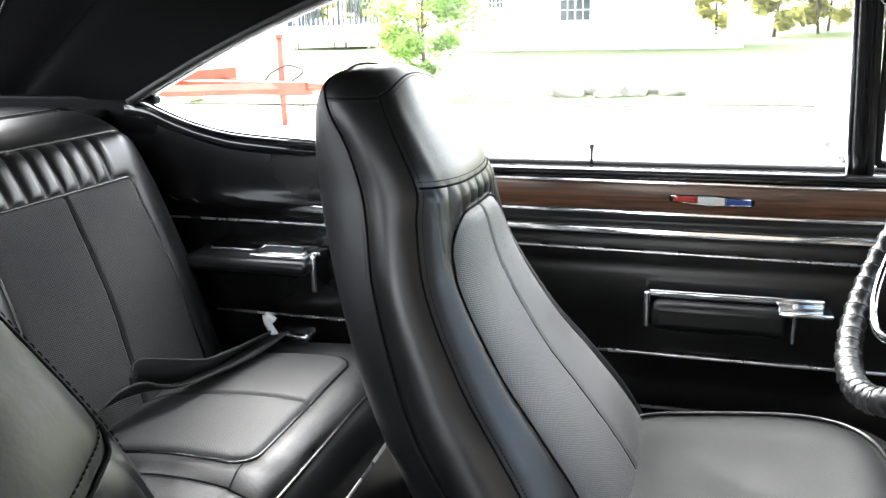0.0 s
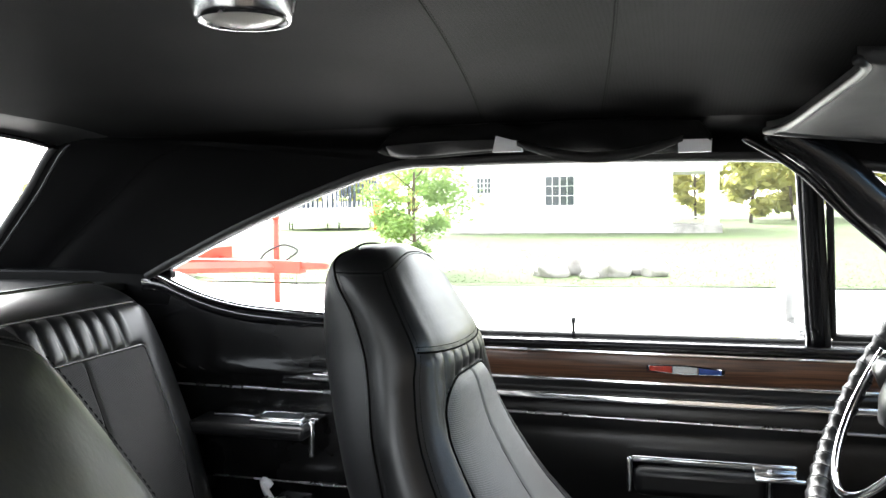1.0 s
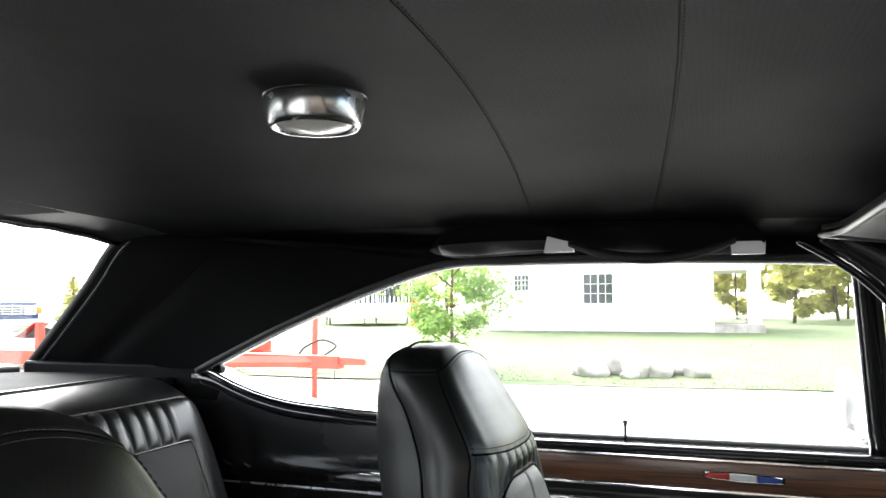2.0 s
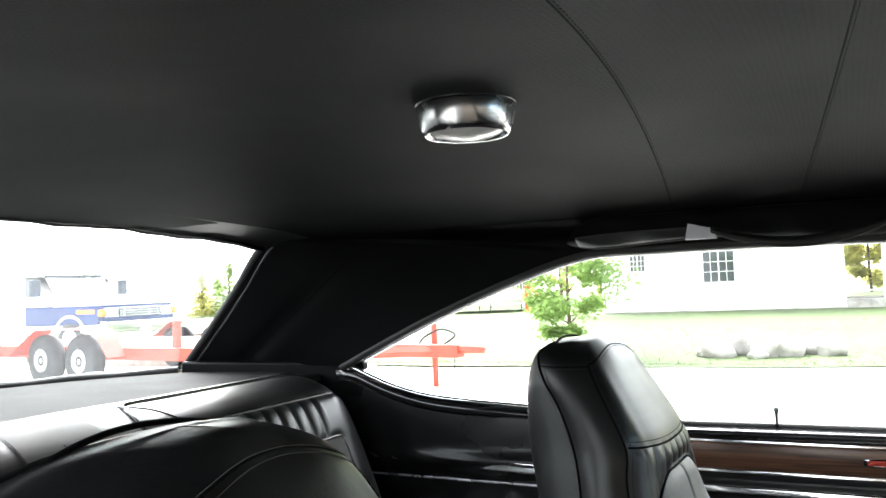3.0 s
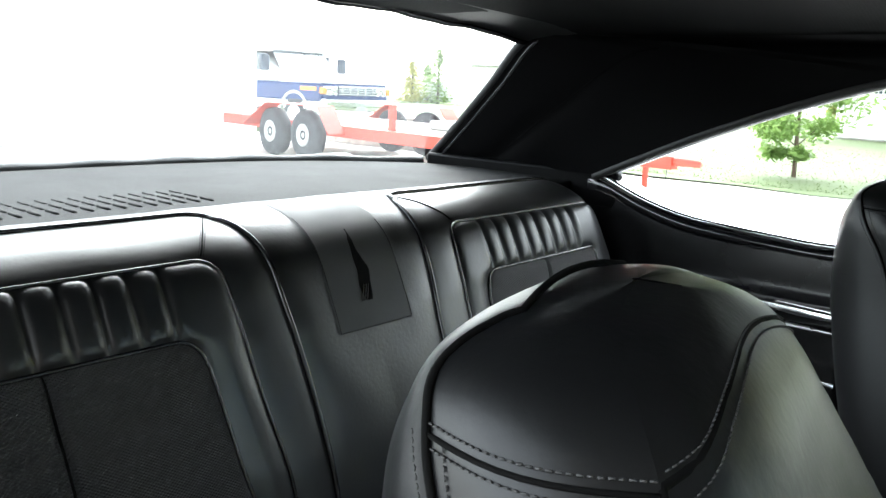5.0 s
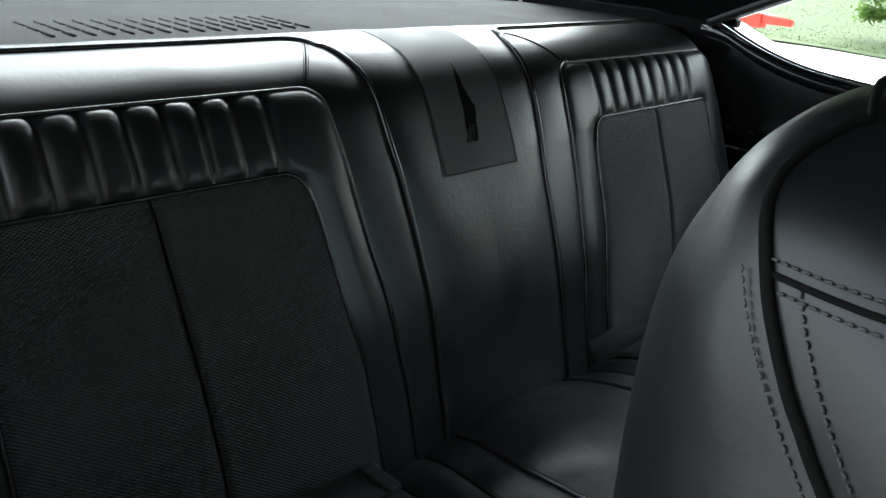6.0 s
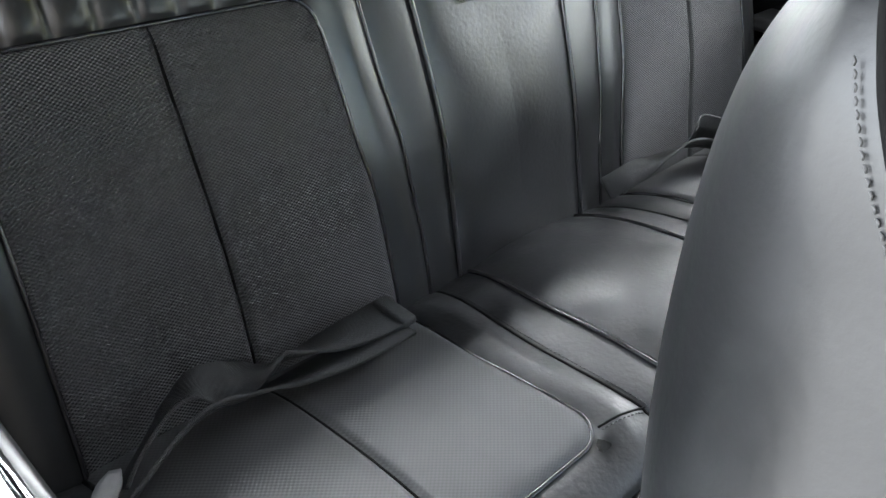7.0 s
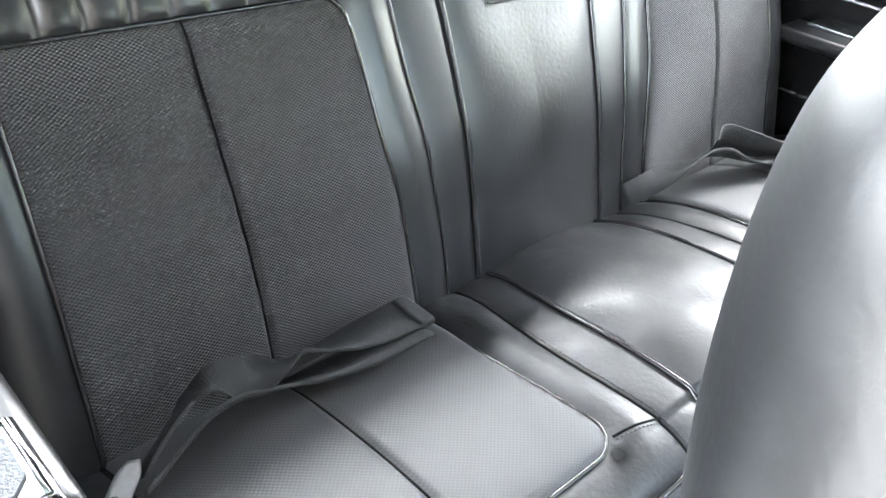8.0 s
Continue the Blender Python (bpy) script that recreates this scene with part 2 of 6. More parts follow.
def smooth_line(points, n=8):
    """A Catmull-Rom line through points."""
    p = [Vector(q) for q in points]
    p = [p[0] * 2 - p[1]] + p + [p[-1] * 2 - p[-2]]
    out = []
    for k in range(1, len(p) - 2):
        for j in range(n):
            t = j / n
            a, b, c, d = p[k - 1:k + 3]
            out.append(0.5 * ((2 * b) + (c - a) * t + (2 * a - 5 * b + 4 * c - d) * t * t + (3 * b - a - 3 * c + d) * t ** 3))
    return out + [p[-2]]


def soften(bm):
    """Smooth bevels between flat sides."""
    bm.normal_update()
    for f in bm.faces:
        f.smooth = max(abs(c) for c in f.normal) < 0.99


def box(x0, x1, y0, y1, z0, z1, bevel=0.0, segments=2):
    bm = bmesh.new()
    bmesh.ops.create_cube(bm, size=1)
    for v in bm.verts:
        v.co = Vector(((x0 + x1) / 2 + v.co.x * (x1 - x0), (y0 + y1) / 2 + v.co.y * (y1 - y0), (z0 + z1) / 2 + v.co.z * (z1 - z0)))
    if bevel:
        bmesh.ops.bevel(bm, geom=bm.edges[:], offset=bevel, segments=segments, affect="EDGES", profile=0.5)
        soften(bm)
    return bm


def lathe(profile, n=40, axis="z", at=(0, 0, 0)):
    """A turned form from (radius, height) pairs."""
    vs, fs = [], []
    for r, h in profile:
        for k in range(n):
            a = math.tau * k / n
            q = (r * math.cos(a), r * math.sin(a), h)
            q = {"z": q, "x": (q[2], q[0], q[1]), "y": (q[1], q[2], q[0])}[axis]
            vs.append((q[0] + at[0], q[1] + at[1], q[2] + at[2]))
    for j in range(len(profile) - 1):
        for k in range(n):
            fs.append((j * n + k, j * n + (k + 1) % n, (j + 1) * n + (k + 1) % n, (j + 1) * n + k))
    fs += [tuple(range(n))[::-1], tuple((len(profile) - 1) * n + k for k in range(n))]
    return vs, fs


def stitches(line, length=0.0045, gap=0.0035, r=0.0007):
    """A row of thread stitches lying along a line, as one mesh."""
    pts = [Vector(p) for p in line]
    vs, fs, run, k = [], [], 0.0, 0
    seg = [(b - a).length for a, b in zip(pts, pts[1:])]
    total, s = sum(seg), 0.0

    def at(d):
        for a, b, l in zip(pts, pts[1:], seg):
            if d <= l:
                return a + (b - a) * (d / max(l, 1e-9))
            d -= l
        return pts[-1]

    while s + length < total:
        v, f = tube([at(s), at(s + length / 2) + Vector((0.0002, 0, 0.0001)), at(s + length)], [r * 0.75, r, r * 0.75], 5)
        o = len(vs)
        vs += v
        fs += [tuple(i + o for i in q) for q in f]
        s += length + gap
    return vs, fs


def mix(table, z):
    """Linear look-up of rows (key, values...) at z."""
    if z <= table[0][0]:
        return table[0][1:]
    for a, b in zip(table, table[1:]):
        if z <= b[0]:
            t = (z - a[0]) / (b[0] - a[0])
            t = t * t * (3 - 2 * t) * 0.4 + t * 0.6
            return tuple(p + (q - p) * t for p, q in zip(a[1:], b[1:]))
    return table[-1][1:]


def smooth_table(rows, n=6):
    """The rows of a look-up table, with n rows for each one, on smooth curves through them."""
    out = []
    slope = []
    for k in range(len(rows)):
        a, b = rows[max(k - 1, 0)], rows[min(k + 1, len(rows) - 1)]
        slope.append([(q - p) / (b[0] - a[0]) for p, q in zip(a[1:], b[1:])])
    for k in range(len(rows) - 1):
        a, b, h = rows[k], rows[k + 1], rows[k + 1][0] - rows[k][0]
        for j in range(n):
            t = j / n
            c = (2 * t ** 3 - 3 * t * t + 1, t ** 3 - 2 * t * t + t, -2 * t ** 3 + 3 * t * t, t ** 3 - t * t)
            out.append((a[0] + h * t, *[c[0] * p + c[1] * h * m0 + c[2] * q + c[3] * h * m1 for p, q, m0, m1 in zip(a[1:], b[1:], slope[k], slope[k + 1])]))
    return out + [rows[-1]]


def corner(a, b, r):
    """Distance inside two edges whose corner is rounded with radius r; a and b: distances from each."""
    if a < r and b < r:
        return r - math.hypot(r - a, r - b)
    return min(a, b)


def plump(d, w):
    return 1 - math.exp(-max(0.0, d) / w)


def regions(rows, columns, place, kind):
    """Cuts one sheet into meshes by the kind of each cell; place(i, j) gives a corner, kind(u, v) a cell's name."""
    vs = {}
    meshes = {}
    for j in range(rows):
        for i in range(columns):
            name = kind((i + 0.5) / columns, (j + 0.5) / rows)
            v, f, index = meshes.setdefault(name, ([], [], {}))
            quad = []
            for key in ((i, j), (i + 1, j), (i + 1, j + 1), (i, j + 1)):
                if key not in index:
                    if key not in vs:
                        vs[key] = place(key[0] / columns, key[1] / rows)
                    index[key] = len(v)
                    v.append(vs[key])
                quad.append(index[key])
            f.append(tuple(quad))
    return {name: (v, f) for name, (v, f, index) in meshes.items()}


def flipped(mesh):
    return mesh[0], [q[::-1] for q in mesh[1]]


def mirrored(points, side):
    return [(x, side * y, z) for x, y, z in points]


def merged(*meshes):
    vs, fs = [], []
    for v, f in meshes:
        o = len(vs)
        vs = vs + list(v)
        fs = fs + [tuple(i + o for i in q) for q in f]
    return vs, fs


def bump01(u, p=6):
    return max(0.0, 1 - abs(2 * u - 1) ** p)
# ---- the car's shell: floor, roof lining, sail panels, shelf ----
CROWN = [(-0.98, 0.045), (-0.85, 0.086), (-0.62, 0.175), (-0.48, 0.205)]


def roof_z(x, y):
    c = 1.262 - 0.055 * max(0, -0.45 - x) ** 1.5 * 2.2 - 0.16 * max(0, x - 0.05) ** 2
    return c - mix(CROWN, x)[0] * y * y - 0.5 * max(0, abs(y) - 0.46) ** 2


floor = part("floor", thick(lambda u, v: (-1.0 + 2.4 * u, -0.74 + 1.48 * v, 0.24 + 0.12 * math.exp(-((v - 0.5) * 1.48 / 0.12) ** 2)), 12, 30, (0, 0, -0.03)), CARPET)
tagged(floor, "black loop carpet over the car floor and tunnel", "floor", kind="structure")
lining = part("ceiling", grid(lambda u, v: (-1.0 + 1.5 * u, -0.60 + 1.2 * v, roof_z(-1.0 + 1.5 * u, -0.60 + 1.2 * v)), 40, 40, True), LINER)
tagged(lining, "charcoal perforated vinyl headliner with sewn cross seams", "headliner", kind="structure")
for bow, lean, sweep in ((-0.113, -0.105, 0.0), (0.0625, -0.065, -0.075)):
    line = [(bow + lean * y + sweep * y * y, y) for y in [(-0.56 + 1.12 * k / 40) for k in range(41)]]
    part("seam", tube([(x, y, roof_z(x, y) + 0.0002) for x, y in line], 0.0009, 6), NET_BLACK, lining)
    part("stitching", stitches([(x + 0.0028, y, roof_z(x, y) - 0.0001) for x, y in line], 0.005, 0.004, 0.0005), NET_BLACK, lining)
skin = part("roof", thick(lambda u, v: (-1.02 + 1.54 * u, -0.66 + 1.32 * v, roof_z(-1.02 + 1.54 * u, (-0.66 + 1.32 * v) * 0.9) + 0.035), 20, 20, (0, 0, 0.012)), PAINT)
tagged(skin, "black painted steel roof of the coupe", "car roof", kind="structure")

RAIL = [(0.55, 0.585, 1.090), (0.30, 0.603, 1.136), (0.10, 0.604, 1.145), (-0.10, 0.602, 1.147), (-0.22, 0.600, 1.146), (-0.33, 0.600, 1.142), (-0.46, 0.606, 1.105),
        (-0.62, 0.622, 1.046), (-0.76, 0.645, 0.987), (-0.845, 0.664, 0.950)]


def side_of_body(s, tag):
    """Roof rail, sail panel and their trim; s is +1 on the steering side, -1 on the other."""
    rail = smooth_line([(x, y, z + (0.03 if s < 0 else 0.0)) for x, y, z in RAIL], 8)
    n = len(rail) - 1
    edge = smooth_line([(0.55, 0.52, 1.150), (0.30, 0.53, 1.185), (-0.10, 0.545, 1.192), (-0.35, 0.55, 1.193), (-0.62, 0.552, 1.192), (-0.85, 0.560, 1.195), (-0.945, 0.568, 1.188),
                        (-1.056, 0.613, 1.104), (-1.170, 0.658, 1.020), (-1.284, 0.700, 0.938)], 8)

    def sail(u, v):
        a, b = rail[round(u * n)], edge[round(u * n)]
        p = a + (b - a) * v
        bulge = 0.016 * math.sin(math.pi * v) * (1 if u < 0.55 else 0.5)
        crease = 0.010 * math.exp(-((v - 0.62) / 0.06) ** 2) * max(0, u - 0.6) / 0.4
        return (p.x, s * (p.y + bulge + crease), p.z + bulge * 0.4)

    sp = part("wall_" + tag, grid(sail, n, 16, s > 0), SAIL)
    tagged(sp, "black vinyl sail panel beside the rear window", "trim panel", kind="structure")
    part("weatherstrip", tube([(p.x, s * (p.y + 0.006), p.z - 0.004) for p in rail], 0.008, 8), RUBBER, sp)
    part("drip_rail", tube([(p.x, s * (p.y + 0.022), p.z - 0.002) for p in rail], 0.012, 8), PAINT, sp)
    back_edge = edge[48:]
    part("window_moulding", tube([(p.x - 0.004, s * (p.y + 0.006), p.z + 0.002) for p in back_edge], 0.009, 8), RUBBER, sp)
    part("welt", tube([(p.x + 0.022, s * (p.y + 0.004), p.z + 0.000) for p in back_edge], 0.005, 6), PIPING, sp)
    fold = [sail(0.60 + 0.40 * k / 20, 0.62) for k in range(21)]
    part("seam", tube([(x, y - s * 0.001, z) for x, y, z in fold], 0.0008, 6), NET_BLACK, sp)
    outer = part("body_" + tag, grid(lambda u, v: (lambda a, b: (a.x + (b.x - a.x) * v, s * (a.y + (b.y - a.y) * v + 0.045), a.z + (b.z - a.z) * v + 0.02))(rail[round(u * n)], edge[round(u * n)]), n, 4), PAINT)
    tagged(outer, "black painted sail of the coupe body", "car body", kind="structure")


side_of_body(1, "north")
side_of_body(-1, "south")

# rear window, its header trim and the parcel shelf
def glass_bottom(y):
    return -1.50 + 0.216 * min(1, abs(y) / 0.681) ** 3.2


rear = thing("window_1", "large curved rear window of the coupe in rubber moulding", "car window", kind="structure")
pane = part("pane", grid(lambda u, v: (lambda y: (-1.0 + (glass_bottom(y) + 1.0) * v - 0.03 * math.sin(math.pi * v), y, (1.210 - 0.055 * y * y) * (1 - v) + 0.925 * v + 0.03 * math.sin(math.pi * v)))((-0.60 + 1.2 * u) * (1 + 0.135 * v)), 24, 12), HAZY, rear)
pane.visible_shadow = False
header = [(-0.995 + 0.046 * (abs(y) / 0.57) ** 3, y, 1.216 - 0.030 * (abs(y) / 0.57) ** 2.5 + 0.0016 * math.sin(y * 31) + 0.0008 * math.sin(y * 77)) for y in [-0.57 + 1.14 * k / 60 for k in range(61)]]
part("header_trim", tube(header, 0.006, 8), PIPING, rear)
part("header_panel", grid(lambda u, v: (lambda h: (h[0] + 0.11 * v, h[1], h[2] + (roof_z(h[0] + 0.11, h[1]) - h[2]) * v ** 0.6))(header[round(u * 60)]), 60, 6), LINER_DARK, rear, "vinyl fold above the glass")
part("lower_moulding", tube([(glass_bottom(y) + 0.004, y, 0.934 + 0.0015 * math.sin(y * 40)) for y in [-0.68 + 1.36 * k / 50 for k in range(51)]], 0.010, 8), RUBBER, rear, "bunched black lower moulding")

shelf = part("parcel_shelf", thick(lambda u, v: (lambda y: (-0.90 + (glass_bottom(y) + 0.89) * v, y, 0.931 + 0.004 * math.sin(math.pi * v)))(-0.69 + 1.38 * u), 24, 10, (0, 0, -0.012)), SHELF)
tagged(shelf, "charcoal fibreboard parcel shelf behind the rear seat", "parcel shelf", kind="structure")
for row in range(3):
    for k in range(16):
        y, x = -0.36 + 0.021 * k, -1.02 - 0.038 * row
        part("grille_slot", tube([(x, y, 0.9335), (x - 0.028, y, 0.9345)], 0.0022, 8), SHELF, shelf)

for s in (1, -1):
    tagged(part("shelf_side", box(-1.27, -0.80, min(s * 0.676, s * 0.70), max(s * 0.676, s * 0.70), 0.28, 0.956, 0.006), SAIL), "black vinyl panel closing the shelf end", "trim panel", kind="structure")

# front end: cowl, dash, windscreen and pillars
front = thing("windscreen", "windscreen with blue shade band between black pillars", "windscreen", kind="structure")
for s in (1, -1):
    post = smooth_line([(0.235, s * 0.578, 1.176), (0.310, s * 0.594, 1.128), (0.385, s * 0.616, 1.056), (0.52, s * 0.664, 0.945), (0.66, s * 0.70, 0.845)], 8)
    part("pillar", tube(post, [0.022 + 0.022 * k / len(post) for k in range(len(post))], 10), PIPING, front)
    part("pillar_trim", tube([(p.x - 0.035, p.y - s * 0.004, p.z - 0.014) for p in post], 0.006, 8), PIPING, front)
part("header", tube([(0.40 + 0.05 * (1 - (y / 0.58) ** 2), y, roof_z(0.42, y) - 0.008) for y in [-0.58 + 1.16 * k / 24 for k in range(25)]], 0.022, 8), PIPING, front)


def screen(u, v):
    y = (-0.58 + 1.16 * u) * (1 + 0.2 * v)
    return (0.45 + 0.36 * v + 0.10 * (1 - (y / 0.70) ** 2), y, 1.205 - 0.33 * v - 0.08 * y * y)


for name, v0, v1, m in (("shade_band", 0.0, 0.22, TINT), ("pane", 0.22, 1.0, CLEAR)):
    g = part(name, grid(lambda u, v: screen(u, v0 + (v1 - v0) * v), 16, 6), m, front)
    g.visible_shadow = False
DASH = smooth_line([(0.88, 0, 0.885), (0.74, 0, 0.915), (0.60, 0, 0.918), (0.535, 0, 0.905), (0.520, 0, 0.875), (0.545, 0, 0.840), (0.560, 0, 0.760), (0.575, 0, 0.640), (0.64, 0, 0.56)], 6)
dash = part("dashboard", thick(lambda u, v: (lambda p: (p.x + 0.05 * (2 * u - 1) ** 2, -0.70 + 1.4 * u, p.z))(DASH[round(v * (len(DASH) - 1))]), 24, len(DASH) - 1, (0.02, 0, -0.02)), PANEL)
tagged(dash, "padded black dashboard under the windscreen", "dashboard", kind="structure")
cowl = part("bulkhead", box(0.86, 0.90, -0.76, 0.76, 0.24, 0.87, 0.01), PAINT)
tagged(cowl, "black steel bulkhead closing the footwell", "bulkhead", kind="structure")
trunk = part("rear_bulkhead", box(-1.56, -1.52, -0.70, 0.70, 0.24, 0.93, 0.01), PAINT)
tagged(trunk, "black steel panel behind the parcel shelf", "bulkhead", kind="structure")


# ---- doors and quarter panels ----
def strip(x0, x1, y, z0, z1, z_height, depth, s=1):
    """A rounded metal strip from (x0, z0) to (x1, z1) standing depth proud of the plane y."""
    def f(u, v):
        a = 2 * v - 1
        x = x0 + (x1 - x0) * u
        return (x, s * (y - depth * (1 - abs(a) ** 5) ** 0.5 + 0.09 * z_height * (a + 1)), z0 + (z1 - z0) * u + 0.5 * z_height * a)
    return grid(f, 12, 12, s > 0)


def door(s):
    d = thing("door_1" if s > 0 else "door_2", "black vinyl car door with walnut strip and chrome mouldings", "car door", kind="structure")
    def card(u, v):
        z = 0.30 + 0.535 * v
        x = -0.36 + 1.22 * u
        rib = 0.0
        for zz, w, h in ((0.760, 0.010, 0.010), (0.735, 0.006, -0.004), (0.690, 0.007, -0.003), (0.640, 0.045, 0.004)):
            rib += h * math.exp(-((z - zz) / w) ** 2)
        return (x, s * (0.722 - rib + 0.006 * math.exp(-((z - 0.50) / 0.03) ** 2)), z)
    part("door_card", thick(card, 8, 70, (0, s * 0.05, 0)), PANEL, d)
    part("sill", box(-0.36, 0.86, min(s * 0.700, s * 0.80), max(s * 0.700, s * 0.80), 0.832, 0.846, 0.006), PAINT, d, "glossy black window sill")
    part("window_wiper_strip", tube([(x / 20, s * 0.742, 0.848) for x in range(-7, 18)], 0.005, 6), RUBBER, d)
    part("wood_strip", thick(lambda u, v: (-0.35 + 1.2 * u, s * (0.716 - 0.003 * math.sin(math.pi * v)), 0.779 + 0.047 * v), 4, 6, (0, s * 0.006, 0)), WOOD, d, "walnut grain strip")
    part("moulding", strip(-0.35, 0.86, 0.717, 0.8275, 0.8225, 0.008, 0.006, s), CHROME, d, "chrome moulding")
    part("moulding", strip(-0.35, 0.86, 0.717, 0.7790, 0.7735, 0.008, 0.006, s), CHROME, d, "chrome moulding")
    part("moulding", strip(-0.35, 0.86, 0.714, 0.7500, 0.7460, 0.015, 0.008, s), CHROME, d, "broad chrome moulding")
    part("moulding", strip(-0.35, 0.86, 0.718, 0.7190, 0.7050, 0.005, 0.004, s), SATIN, d, "thin metal moulding")
    part("moulding", strip(-0.35, 0.86, 0.718, 0.5460, 0.5430, 0.007, 0.005, s), SATIN, d, "thin metal moulding")
    part("moulding", strip(-0.35, 0.20, 0.718, 0.4480, 0.4520, 0.005, 0.004, s), SATIN, d, "thin metal moulding")
    # armrest with chrome base and pull
    arm = part("armrest", box(0.045, 0.245, min(s * 0.655, s * 0.72), max(s * 0.655, s * 0.72), 0.606, 0.654, 0.014, 3), VINYL, d, "padded black armrest")
    part("armrest_base", box(0.036, 0.290, min(s * 0.672, s * 0.722), max(s * 0.672, s * 0.722), 0.655, 0.667, 0.004), CHROME, arm, "chrome armrest base")
    part("end_cap", box(0.034, 0.044, min(s * 0.660, s * 0.722), max(s * 0.660, s * 0.722), 0.610, 0.668, 0.004), CHROME, arm, "chrome end cap")
    part("end_cap", box(0.244, 0.254, min(s * 0.668, s * 0.722), max(s * 0.668, s * 0.722), 0.596, 0.660, 0.004), CHROME, arm, "chrome end cap")
    part("door_pull", box(0.225, 0.298, min(s * 0.640, s * 0.690), max(s * 0.640, s * 0.690), 0.648, 0.656, 0.003), CHROME, d, "chrome door pull")
    # lock button
    part("lock_button", lathe([(0.0, 0.846), (0.004, 0.848), (0.0025, 0.852), (0.0025, 0.868), (0.0045, 0.874), (0.004, 0.878), (0.0, 0.879)], 10, at=(-0.058, s * 0.738, 0)), PIPING, d, "thin lock button")
    # tricolour bar
    badge = part("emblem", enamel_bar(0.064, 0.185, s * 0.7085, 0.0010, s * 0.0055), CHROME, d, "chrome tricolour bar")
    for x0, x1, m in ((0.069, 0.104, RED), (0.105, 0.143, WHITE), (0.145, 0.180, BLUE)):
        part("enamel", enamel_bar(x0, x1, s * 0.706, -0.0008, s * 0.005), m, badge)
    return d


def enamel_bar(x0, x1, y, grow, deep):
    """A piece of the tapered door emblem between x0 and x1."""
    def f(u, v):
        x = x0 + (x1 - x0) * u
        return x, y, 0.8012 - 0.03 * (x - 0.1245) + (2 * v - 1) * (0.0068 - 0.048 * abs(x - 0.1245) + grow)
    return thick(f, 6, 4, (0, deep, 0))


def vent_window(s, d):
    top, foot = Vector((0.290, s * 0.628, 1.140)), Vector((0.322, s * 0.722, 0.846))
    w = thing("window_2" if s > 0 else "window_3", "small fixed vent window with black division bar", "car window", kind="structure")
    for dx, r, m in ((0.0, 0.0125, PIPING), (-0.014, 0.0035, CHROME), (0.012, 0.008, RUBBER)):
        part("division_bar", tube([top + (foot - top) * k / 8 + Vector((dx, -s * 0.001, 0)) for k in range(9)], r, 8), m, w)
    a, b, c = top + Vector((0.03, 0, -0.03)), foot + Vector((0.022, 0, 0.014)), Vector((0.68, s * 0.712, 0.862))
    part("vent_frame", tube(smooth_line([a, (a * 2 + b) / 3, (a + b * 2) / 3, b], 4), 0.006, 6), RUBBER, w)
    part("vent_frame", tube([b, (b + c) / 2, c], 0.007, 6), RUBBER, w)
    vs = [tuple(a), tuple(b), tuple(c)]
    g = part("pane", ([*vs, *[(x, y + s * 0.004, z) for x, y, z in vs]], [(0, 1, 2), (5, 4, 3)]), CLEAR, w, smooth=False)
    g.visible_shadow = False


def door_glass(s):
    w = thing("window_4" if s > 0 else "window_5", "clear curved side glass raised in the door", "car window", kind="structure")
    g = part("pane", grid(lambda u, v: (-0.335 + 0.03 * v + (0.625 - 0.03 * v) * u, s * (0.738 - 0.118 * v ** 1.3), 0.84 + 0.302 * v), 10, 6), CLEAR, w)
    g.visible_shadow = False
    return w


